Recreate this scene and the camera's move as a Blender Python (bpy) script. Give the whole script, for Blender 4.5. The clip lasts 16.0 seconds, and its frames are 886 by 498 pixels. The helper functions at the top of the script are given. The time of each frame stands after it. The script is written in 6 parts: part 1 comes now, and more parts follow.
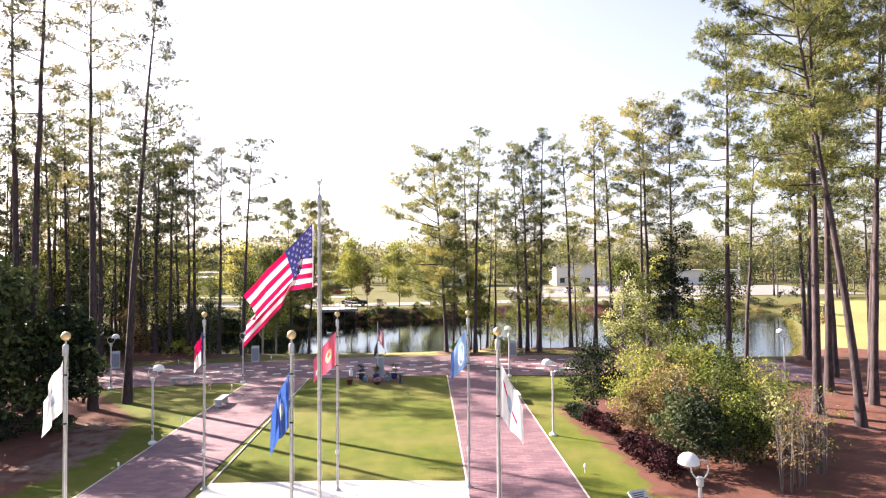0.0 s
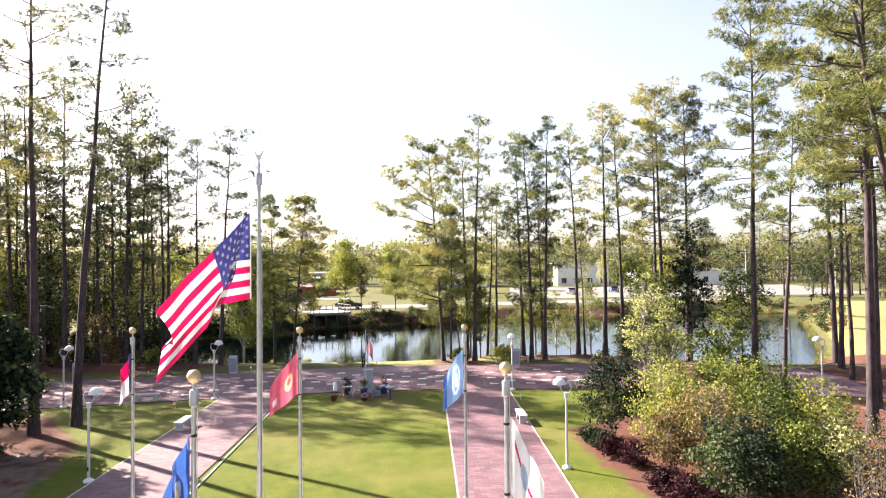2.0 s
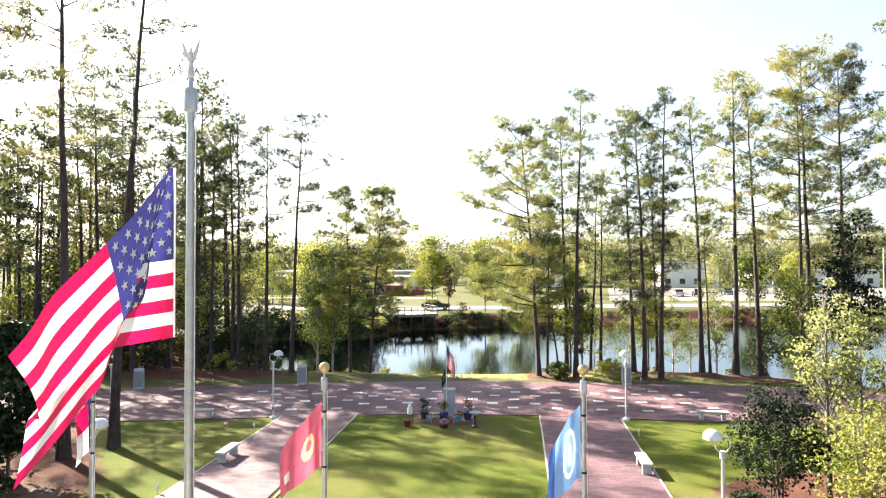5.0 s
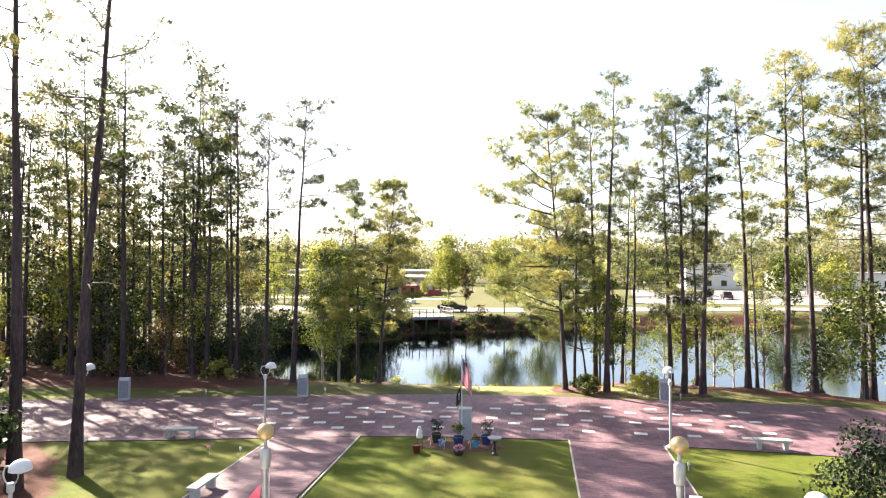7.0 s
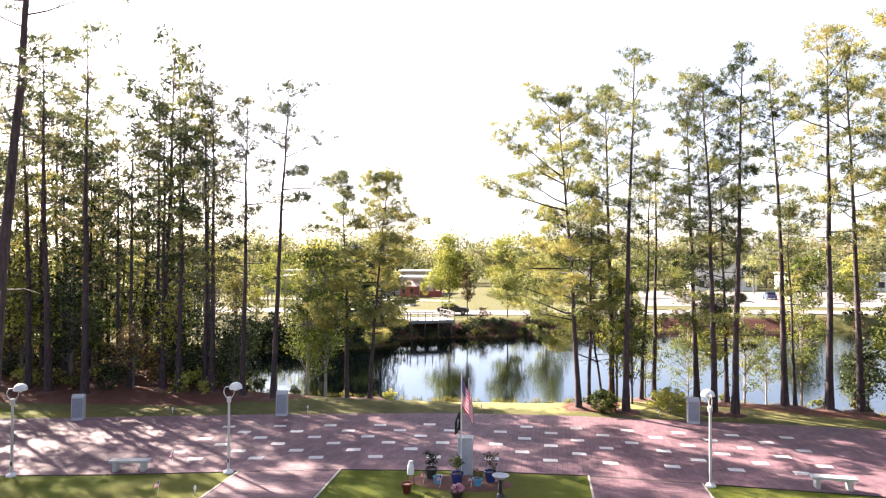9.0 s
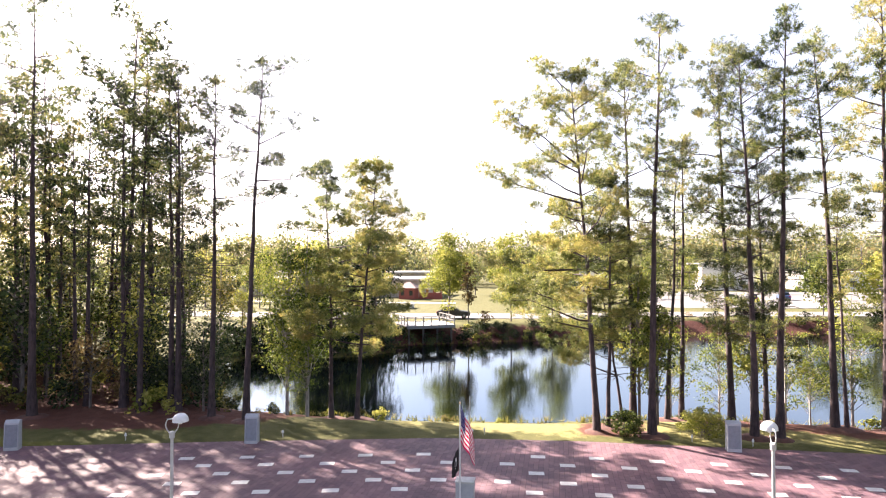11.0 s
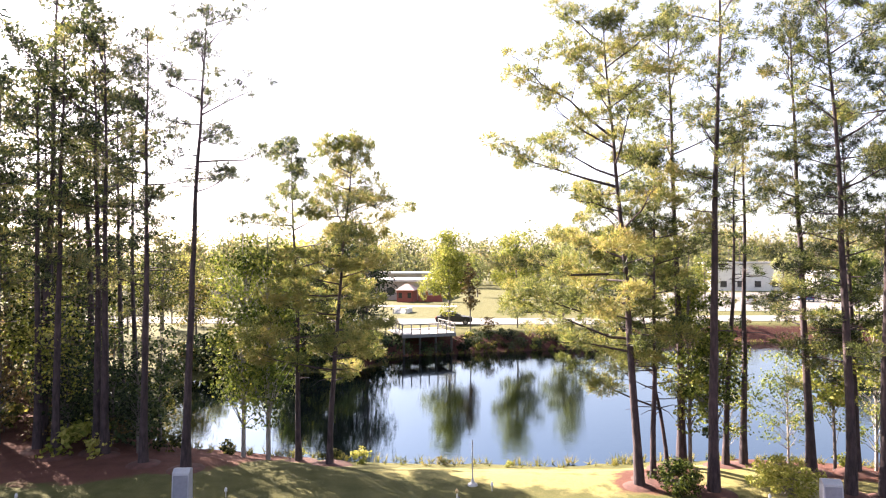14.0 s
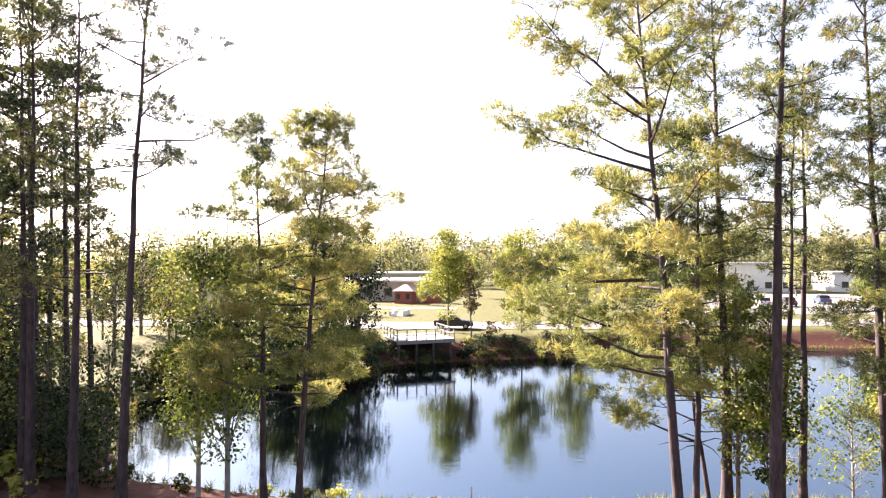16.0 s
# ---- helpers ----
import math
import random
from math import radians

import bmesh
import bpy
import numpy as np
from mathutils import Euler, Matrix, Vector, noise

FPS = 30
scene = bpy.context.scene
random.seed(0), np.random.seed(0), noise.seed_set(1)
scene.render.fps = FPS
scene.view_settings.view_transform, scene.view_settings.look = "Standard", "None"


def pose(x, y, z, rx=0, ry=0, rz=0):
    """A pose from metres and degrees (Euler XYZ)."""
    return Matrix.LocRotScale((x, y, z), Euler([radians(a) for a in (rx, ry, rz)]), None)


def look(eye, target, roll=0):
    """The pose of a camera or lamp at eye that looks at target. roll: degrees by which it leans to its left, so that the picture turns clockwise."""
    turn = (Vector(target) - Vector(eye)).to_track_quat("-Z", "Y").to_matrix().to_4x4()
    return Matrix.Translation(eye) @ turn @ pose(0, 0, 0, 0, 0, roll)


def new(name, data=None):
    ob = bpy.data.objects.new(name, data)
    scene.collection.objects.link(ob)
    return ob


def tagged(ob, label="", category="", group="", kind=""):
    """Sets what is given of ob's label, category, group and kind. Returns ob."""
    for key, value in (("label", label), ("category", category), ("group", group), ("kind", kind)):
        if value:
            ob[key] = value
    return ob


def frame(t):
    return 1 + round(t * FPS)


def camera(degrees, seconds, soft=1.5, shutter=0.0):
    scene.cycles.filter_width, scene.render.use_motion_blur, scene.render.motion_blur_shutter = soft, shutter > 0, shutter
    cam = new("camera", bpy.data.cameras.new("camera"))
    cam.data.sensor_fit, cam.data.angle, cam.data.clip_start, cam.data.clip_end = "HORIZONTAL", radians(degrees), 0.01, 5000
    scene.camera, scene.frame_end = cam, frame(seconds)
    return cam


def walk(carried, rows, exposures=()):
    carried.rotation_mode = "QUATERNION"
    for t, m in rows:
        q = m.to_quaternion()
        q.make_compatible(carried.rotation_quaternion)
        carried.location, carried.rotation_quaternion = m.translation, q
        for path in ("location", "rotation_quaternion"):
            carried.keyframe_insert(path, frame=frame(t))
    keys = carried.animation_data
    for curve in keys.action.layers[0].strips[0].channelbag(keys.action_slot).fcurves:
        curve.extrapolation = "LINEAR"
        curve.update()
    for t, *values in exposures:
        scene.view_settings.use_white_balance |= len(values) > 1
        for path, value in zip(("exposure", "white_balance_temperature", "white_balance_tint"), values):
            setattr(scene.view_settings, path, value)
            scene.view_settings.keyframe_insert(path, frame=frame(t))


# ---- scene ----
cam = camera(70.5, 16.0, soft=1.15)
METRES, EYE, TILT, LEAN, TURN = 37.6, 8.2, 0.0, 0.0, 0.0
ROWS = [
    (0.0, 0.0, 0.0, 0.0, 0.01, 1.33, 0.31),
    (0.5, 0.0017, 0.0314, -0.0, 0.01, 1.35, 0.29),
    (1.0, 0.0061, 0.0641, 0.0005, 0.03, 1.36, 0.4),
    (1.5, 0.0069, 0.0948, 0.0007, -0.0, 1.37, 0.41),
    (2.0, 0.0076, 0.1254, 0.0014, -0.02, 1.34, 0.53),
    (2.5, 0.008, 0.1585, 0.0023, 0.03, 1.31, 0.67),
    (3.0, 0.008, 0.1906, 0.0029, 0.08, 1.29, 0.68),
    (3.5, 0.0074, 0.2221, 0.0034, 0.13, 1.29, 0.7),
    (4.0, 0.0089, 0.2547, 0.0035, 0.15, 1.28, 0.56),
    (4.5, 0.0051, 0.2826, 0.0037, 3.68, 1.24, 0.39),
    (5.0, 0.0014, 0.3057, 0.0034, 8.34, 1.23, 0.24),
    (7.5, -0.0163, 0.4504, 0.0062, 10.03, 1.16, -0.17),
    (8.0, -0.0199, 0.4806, 0.0069, 10.08, 1.14, -0.23),
    (8.5, -0.0232, 0.5105, 0.0077, 10.08, 1.12, -0.19),
    (9.0, -0.0279, 0.5412, 0.008, 10.14, 1.13, -0.18),
    (11.5, -0.0486, 0.703, 0.0083, 10.27, 1.2, 0.15),
    (12.0, -0.0534, 0.7358, 0.0091, 10.28, 1.18, 0.17),
    (12.5, -0.0568, 0.7688, 0.01, 10.32, 1.17, 0.2),
    (13.0, -0.0618, 0.8015, 0.0103, 10.37, 1.2, 0.24),
    (13.5, -0.0654, 0.8344, 0.0107, 10.34, 1.21, 0.3),
    (14.0, -0.0709, 0.8661, 0.011, 10.43, 1.18, 0.35),
    (14.5, -0.0752, 0.8981, 0.0115, 10.47, 1.17, 0.32),
    (15.0, -0.079, 0.9301, 0.0121, 10.52, 1.16, 0.26),
    (15.5, -0.0829, 0.9612, 0.0128, 10.54, 1.15, 0.21),
    (16.0, -0.0867, 0.9932, 0.0137, 10.56, 1.11, 0.22),
]
walk(cam, [(t, pose(0, 0, EYE, TILT, LEAN, TURN) @ pose(METRES * x, METRES * y, METRES * z, 90 + pitch, roll, yaw)) for t, x, y, z, yaw, pitch, roll in ROWS],
     [(0.0, 2.62, 6400, 24), (5.0, 2.82, 6350, 8), (9.0, 2.94, 6450, 22), (12.5, 2.97, 6450, 24), (16.0, 3.02, 6450, 25)])

# ---- light ----
SUN_AZ, SUN_EL = 57.0, 30.0      # degrees to the left of straight ahead, and above the horizon
sky_world = bpy.data.worlds.new("sky")
scene.world = sky_world
sky_world.use_nodes = True
wn = sky_world.node_tree
sky = wn.nodes.new("ShaderNodeTexSky")
sky.sky_type = "NISHITA"
sky.sun_disc = False
sky.sun_elevation = radians(SUN_EL)
sky.sun_rotation = radians(-SUN_AZ)
sky.air_density, sky.dust_density, sky.ozone_density = 1.0, 2.0, 1.0
wn.nodes["Background"].inputs[1].default_value = 0.051
haze = wn.nodes.new("ShaderNodeHueSaturation")      # thin high haze pales the sky
haze.inputs["Saturation"].default_value = 0.62
wn.links.new(sky.outputs[0], haze.inputs["Color"])
wn.links.new(haze.outputs[0], wn.nodes["Background"].inputs[0])
sun_data = bpy.data.lights.new("sun", "SUN")
sun_data.energy, sun_data.angle, sun_data.color = 5.0, radians(0.6), (1.0, 0.88, 0.70)
sun = new("sun", sun_data)
_a, _e = radians(SUN_AZ), radians(SUN_EL)
SUN_DIR = Vector((-math.sin(_a) * math.cos(_e), math.cos(_a) * math.cos(_e), math.sin(_e)))
sun.matrix_world = look(SUN_DIR * 100, (0, 0, 0))


# ---- materials ----
def nodes_of(name):
    m = bpy.data.materials.new(name)
    m.use_nodes = True
    t = m.node_tree
    return m, t, t.nodes["Principled BSDF"]


def node(t, kind, **inputs):
    n = t.nodes.new(kind)
    for k, v in inputs.items():
        n.inputs[k.replace("_", " ")].default_value = v
    return n


def ramp(t, source, stops):
    r = t.nodes.new("ShaderNodeValToRGB")
    while len(r.color_ramp.elements) < len(stops):
        r.color_ramp.elements.new(0.5)
    for e, (p, c) in zip(r.color_ramp.elements, stops):
        e.position, e.color = p, (*c, 1)
    t.links.new(source, r.inputs[0])
    return r.outputs[0]


def mix(t, fac, a, b, mode="MIX"):
    m = t.nodes.new("ShaderNodeMix")
    m.data_type, m.blend_type = "RGBA", mode
    for sock, v in ((m.inputs[0], fac), (m.inputs[6], a), (m.inputs[7], b)):
        if hasattr(v, "links"):
            t.links.new(v, sock)
        else:
            sock.default_value = v if isinstance(v, (int, float)) else (*v, 1)
    return m.outputs[2]


def noise_at(t, coords, scale, detail=4.0, rough=0.55, stretch=None):
    n = node(t, "ShaderNodeTexNoise", Scale=scale, Detail=detail, Roughness=rough)
    if stretch:
        mp = t.nodes.new("ShaderNodeMapping")
        mp.inputs["Scale"].default_value = stretch
        t.links.new(coords, mp.inputs[0])
        coords = mp.outputs[0]
    t.links.new(coords, n.inputs["Vector"])
    return n.outputs["Fac"]


def bump(t, bsdf, height, strength, distance):
    b = node(t, "ShaderNodeBump", Strength=strength, Distance=distance)
    t.links.new(height, b.inputs["Height"])
    t.links.new(b.outputs[0], bsdf.inputs["Normal"])


def simple(name, dark, light, rough=0.6, metal=0.0, scale=6.0, relief=0.2, fine=60.0, spec=0.5):
    """A painted, stone or metal surface: two tones at two scales, and a fine relief."""
    m, t, b = nodes_of(name)
    co = t.nodes.new("ShaderNodeTexCoord").outputs["Object"]
    big, small = noise_at(t, co, scale), noise_at(t, co, fine)
    col = mix(t, 0.35, ramp(t, big, [(0.3, dark), (0.7, light)]), ramp(t, small, [(0.3, dark), (0.7, light)]))
    t.links.new(col, b.inputs["Base Color"])
    b.inputs["Roughness"].default_value, b.inputs["Metallic"].default_value = rough, metal
    b.inputs["Specular IOR Level"].default_value = spec
    bump(t, b, small, relief, 0.01)
    return m


def leafy(name, tones, through_light=0.45, rough=0.6, patch=0.6, spec=0.12):
    """Leaves or needles: tone by leaf, by patch and by plant, and light that passes through."""
    m, t, b = nodes_of(name)
    geo = t.nodes.new("ShaderNodeNewGeometry")
    info = t.nodes.new("ShaderNodeObjectInfo")
    n = noise_at(t, geo.outputs["Position"], patch, 2.0)
    mth = t.nodes.new("ShaderNodeMath")
    mth.operation = "MULTIPLY_ADD"
    t.links.new(geo.outputs["Random Per Island"], mth.inputs[0])
    mth.inputs[1].default_value = 0.45
    sub = t.nodes.new("ShaderNodeMath")
    sub.operation = "MULTIPLY_ADD"
    t.links.new(info.outputs["Random"], sub.inputs[0])
    sub.inputs[1].default_value, sub.inputs[2].default_value = 0.30, -0.38
    t.links.new(sub.outputs[0], mth.inputs[2])
    tot = t.nodes.new("ShaderNodeMath")
    tot.operation = "ADD"
    t.links.new(n, tot.inputs[0])
    t.links.new(mth.outputs[0], tot.inputs[1])
    k = len(tones) - 1
    col = ramp(t, tot.outputs[0], [(0.2 + 0.6 * i / k, c) for i, c in enumerate(tones)])
    t.links.new(col, b.inputs["Base Color"])
    b.inputs["Roughness"].default_value = rough
    b.inputs["Specular IOR Level"].default_value = spec
    tr = t.nodes.new("ShaderNodeBsdfTranslucent")
    t.links.new(mix(t, 1.0, col, (1.0, 1.0, 0.7), "MULTIPLY"), tr.inputs[0])
    ms = t.nodes.new("ShaderNodeMixShader")
    ms.inputs[0].default_value = through_light
    t.links.new(b.outputs[0], ms.inputs[1])
    t.links.new(tr.outputs[0], ms.inputs[2])
    t.links.new(ms.outputs[0], t.nodes["Material Output"].inputs[0])
    return m


def bark(name, dark, light):
    m, t, b = nodes_of(name)
    co = t.nodes.new("ShaderNodeTexCoord").outputs["Object"]
    n = noise_at(t, co, 9.0, 5.0, 0.6, (1, 1, 0.25))
    big = noise_at(t, co, 0.6, 2.0)
    col = mix(t, 0.4, ramp(t, n, [(0.35, dark), (0.65, light)]), ramp(t, big, [(0.35, dark), (0.65, light)]))
    t.links.new(col, b.inputs["Base Color"])
    b.inputs["Roughness"].default_value = 0.9
    bump(t, b, n, 0.8, 0.04)
    return m


def ground_material():
    """Mown lawn, worn patches and pine straw, by the sheet's own straw and wild masks."""
    m, t, b = nodes_of("ground_cover")
    co = t.nodes.new("ShaderNodeTexCoord").outputs["Object"]
    fine, mid, big = noise_at(t, co, 14.0, 6.0, 0.7), noise_at(t, co, 1.3, 5.0), noise_at(t, co, 0.16, 4.0)
    grass = mix(t, 0.5, ramp(t, fine, [(0.25, (0.030, 0.055, 0.004)), (0.75, (0.106, 0.130, 0.012))]),
                ramp(t, mid, [(0.3, (0.033, 0.059, 0.005)), (0.7, (0.116, 0.120, 0.014))]))
    grass = mix(t, ramp(t, big, [(0.45, (0, 0, 0)), (0.72, (0.7, 0.7, 0.7))]), grass, (0.145, 0.125, 0.042))
    straw = mix(t, 0.5, ramp(t, fine, [(0.3, (0.045, 0.020, 0.015)), (0.7, (0.145, 0.062, 0.048))]),
                ramp(t, mid, [(0.3, (0.06, 0.027, 0.019)), (0.7, (0.135, 0.062, 0.046))]))
    wild = mix(t, 0.5, ramp(t, fine, [(0.3, (0.050, 0.050, 0.016)), (0.7, (0.115, 0.112, 0.044))]),
               ramp(t, mid, [(0.35, (0.052, 0.060, 0.015)), (0.65, (0.115, 0.115, 0.042))]))
    out = grass
    worn = ramp(t, fine, [(0.3, (0.08, 0.058, 0.048)), (0.7, (0.19, 0.145, 0.12))])
    # dry grass tone that also carries the sun's brightness on meadow and bank
    sunlit_hay = ramp(t, fine, [(0.3, (0.14, 0.135, 0.05)), (0.7, (0.27, 0.245, 0.10))])
    soil = ramp(t, fine, [(0.3, (0.024, 0.011, 0.009)), (0.7, (0.115, 0.045, 0.034))])
    for mask, colour in (("wild", wild), ("soil", soil), ("sunlit_hay", sunlit_hay), ("straw", straw), ("worn", worn)):
        at = t.nodes.new("ShaderNodeAttribute")
        at.attribute_name = mask
        add = t.nodes.new("ShaderNodeMath")
        add.operation = "MULTIPLY_ADD"
        t.links.new(mid, add.inputs[0])
        add.inputs[1].default_value = 0.9
        t.links.new(at.outputs["Fac"], add.inputs[2])
        out = mix(t, ramp(t, add.outputs[0], [(0.82, (0, 0, 0)), (1.02, (1, 1, 1))]), out, colour)
    t.links.new(out, b.inputs["Base Color"])
    b.inputs["Roughness"].default_value = 0.95
    b.inputs["Specular IOR Level"].default_value = 0.15
    bump(t, b, fine, 0.9, 0.05)
    return m


def brick_paving():
    """Sandy bedding that shows in the joints of the pavers."""
    return simple("paving_joints", (0.030, 0.020, 0.024), (0.055, 0.038, 0.042), 0.9, scale=1.5)


def water_material():
    m, t, b = nodes_of("pond_water")
    co = t.nodes.new("ShaderNodeTexCoord").outputs["Object"]
    b.inputs["Base Color"].default_value = (0.0004, 0.0007, 0.001, 1)
    b.inputs["Specular Tint"].default_value = (0.5, 0.78, 1.0, 1)
    b.inputs["Roughness"].default_value = 0.04
    b.inputs["IOR"].default_value = 2.0
    b.inputs["Specular IOR Level"].default_value = 1.0
    bump(t, b, noise_at(t, co, 5.0, 2.0, 0.5, (0.22, 1.3, 1)), 0.2, 0.006)
    # calm under the west bank, ruffled in broad patches on the open water
    sep = t.nodes.new("ShaderNodeSeparateXYZ")
    t.links.new(co, sep.inputs[0])
    east = node(t, "ShaderNodeMapRange")
    for k, v in zip((1, 2, 3, 4), (-14.0, 8.0, 0.4, 0.9)):
        east.inputs[k].default_value = v
    t.links.new(sep.outputs[0], east.inputs[0])
    patch = ramp(t, noise_at(t, co, 0.07, 2.0), [(0.35, (0.7, 0.7, 0.7)), (0.65, (1.2, 1.2, 1.2))])
    much = t.nodes.new("ShaderNodeMath")
    much.operation = "MULTIPLY"
    t.links.new(east.outputs[0], much.inputs[0])
    t.links.new(patch, much.inputs[1])
    t.links.new(much.outputs[0], t.nodes["Bump"].inputs["Strength"])
    return m


M_GROUND, M_BRICK, M_WATER = ground_material(), brick_paving(), water_material()
M_CONC = simple("pale_concrete", (0.50, 0.49, 0.45), (0.68, 0.67, 0.63), 0.85, scale=1.2)
M_KERB = simple("edge_concrete", (0.26, 0.24, 0.21), (0.46, 0.43, 0.38), 0.85)
M_PLAQUE = simple("white_marble", (0.36, 0.36, 0.36), (0.58, 0.58, 0.58), 0.5)
M_GRANITE = simple("grey_granite", (0.24, 0.26, 0.29), (0.42, 0.44, 0.48), 0.55, scale=2.0)
M_BENCH = simple("bench_stone", (0.30, 0.32, 0.32), (0.46, 0.47, 0.46), 0.7)
M_ALU = simple("brushed_aluminium", (0.27, 0.28, 0.30), (0.42, 0.43, 0.45), 0.42, 0.7)
M_STEEL = simple("grey_painted_steel", (0.38, 0.39, 0.40), (0.52, 0.53, 0.54), 0.5, 0.2)
M_GOLD = simple("gilded_ball", (0.36, 0.26, 0.12), (0.52, 0.40, 0.22), 0.45, 0.6)
M_DOME = simple("white_lamp_dome", (0.50, 0.52, 0.54), (0.62, 0.64, 0.66), 0.4)
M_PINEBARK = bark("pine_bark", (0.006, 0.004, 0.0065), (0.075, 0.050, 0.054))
M_GREYBARK = bark("grey_bark", (0.05, 0.042, 0.04), (0.17, 0.15, 0.14))
M_PALEBARK = bark("pale_bark", (0.12, 0.11, 0.10), (0.34, 0.32, 0.30))
# needle copies: sunlight painted into the yellow tones, wood shade deepens the dark ones
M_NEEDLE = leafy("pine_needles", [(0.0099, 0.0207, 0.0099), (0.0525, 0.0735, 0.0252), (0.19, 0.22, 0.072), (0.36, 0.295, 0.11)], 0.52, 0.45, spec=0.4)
M_NEEDLE_SUNLIT = leafy("sunlit_pine_needles", [(0.0158, 0.0248, 0.0108), (0.0875, 0.105, 0.035), (0.21, 0.235, 0.074), (0.36, 0.29, 0.11)], 0.52, 0.45, spec=0.4)
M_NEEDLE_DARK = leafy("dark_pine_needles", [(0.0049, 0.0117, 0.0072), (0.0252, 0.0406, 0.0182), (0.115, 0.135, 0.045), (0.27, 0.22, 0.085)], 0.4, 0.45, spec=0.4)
M_LEAF = leafy("green_leaves", [(0.0158, 0.027, 0.0067), (0.0595, 0.084, 0.0182), (0.165, 0.2, 0.045), (0.29, 0.28, 0.07)], 0.36)
M_LEAF_YELLOW = leafy("yellow_green_leaves", [(0.12, 0.145, 0.03), (0.22, 0.24, 0.052), (0.34, 0.34, 0.09), (0.46, 0.41, 0.13)], 0.45)
M_LEAF_PALE = leafy("pale_green_leaves", [(0.054, 0.072, 0.024), (0.1615, 0.187, 0.0723), (0.34, 0.36, 0.16), (0.46, 0.45, 0.23)], 0.42)
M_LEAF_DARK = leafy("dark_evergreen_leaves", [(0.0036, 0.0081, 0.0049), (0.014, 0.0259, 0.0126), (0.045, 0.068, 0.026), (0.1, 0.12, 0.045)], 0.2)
M_LEAF_BANK = leafy("light_green_bank_leaves", [(0.025, 0.042, 0.011), (0.095, 0.13, 0.028), (0.20, 0.235, 0.055), (0.33, 0.31, 0.085)], 0.48)
M_LEAF_RED = leafy("burgundy_leaves", [(0.010, 0.003, 0.005), (0.023, 0.005, 0.009), (0.048, 0.009, 0.016)], 0.25)
M_LEAF_TAN = leafy("dry_tan_leaves", [(0.045, 0.034, 0.016), (0.14, 0.10, 0.048), (0.28, 0.20, 0.10)], 0.42)
# green leaves again, with the gloom of the wood darkened into their colour
M_LEAF_SHADED = leafy("shaded_wood_leaves", [(0.004, 0.0077, 0.0032), (0.021, 0.0308, 0.0105), (0.09, 0.1, 0.03), (0.21, 0.17, 0.06)], 0.42)
# distance haze is painted into these leaves as paler, greyer tones
M_LEAF_HAZED = leafy("hazed_far_leaves", [(0.075, 0.09, 0.055), (0.13, 0.145, 0.075), (0.22, 0.21, 0.11), (0.30, 0.22, 0.12)], 0.5, patch=0.08)


# ---- builders ----
def mesh_of(name, V, F, mat, smooth=False, mats=None, index=None):
    """A mesh from arrays of vertices and of faces with equal corners (or a list of such arrays)."""
    groups = F if isinstance(F, list) else [F]
    groups = [np.asarray(g, dtype=np.int32) for g in groups if len(g)]
    me = bpy.data.meshes.new(name)
    V = np.asarray(V, dtype=np.float32)
    me.vertices.add(len(V))
    me.vertices.foreach_set("co", V.ravel())
    loops = np.concatenate([g.ravel() for g in groups])
    sizes = np.concatenate([np.full(len(g), g.shape[1], dtype=np.int32) for g in groups])
    me.loops.add(len(loops))
    me.loops.foreach_set("vertex_index", loops)
    me.polygons.add(len(sizes))
    starts = np.zeros(len(sizes), dtype=np.int32)
    starts[1:] = np.cumsum(sizes)[:-1]
    me.polygons.foreach_set("loop_start", starts)
    me.polygons.foreach_set("use_smooth", np.full(len(sizes), smooth, dtype=bool))
    for m in (mats or [mat]):
        me.materials.append(m)
    if index is not None:
        me.polygons.foreach_set("material_index", np.asarray(index, dtype=np.int32))
    me.update()
    me.validate()
    return me


def bm_mesh(name, bm, mat, smooth=False):
    me = bpy.data.meshes.new(name)
    bmesh.ops.recalc_face_normals(bm, faces=bm.faces)
    bm.to_mesh(me)
    bm.free()
    me.materials.append(mat)
    if smooth:
        me.polygons.foreach_set("use_smooth", np.ones(len(me.polygons), dtype=bool))
        me.set_sharp_from_angle(angle=radians(35))
    return me


def part(name, data, mat, parent, label="", at=None, smooth=False):
    """Links a bmesh or mesh as one object under a thing or a part."""
    me = data if isinstance(data, bpy.types.Mesh) else bm_mesh(name, data, mat, smooth)
    ob = new(name, me)
    ob.parent = parent
    if at is not None:
        ob.matrix_basis = at
    return tagged(ob, label)


def thing(name, label, category, at, group="", kind=""):
    ob = new(name)
    ob.empty_display_size = 0.2
    ob.matrix_basis = at
    return tagged(ob, label, category, group, kind)


def box(bm, x0, y0, z0, x1, y1, z1, bevel=0.0):
    r = bmesh.ops.create_cube(bm, size=1.0)
    vs = r["verts"]
    for v in vs:
        v.co = Vector((x0 + (v.co.x + 0.5) * (x1 - x0), y0 + (v.co.y + 0.5) * (y1 - y0), z0 + (v.co.z + 0.5) * (z1 - z0)))
    if bevel:
        es = list({e for v in vs for e in v.link_edges})
        bmesh.ops.bevel(bm, geom=es, offset=bevel, segments=2, affect="EDGES", profile=0.5)
    return bm


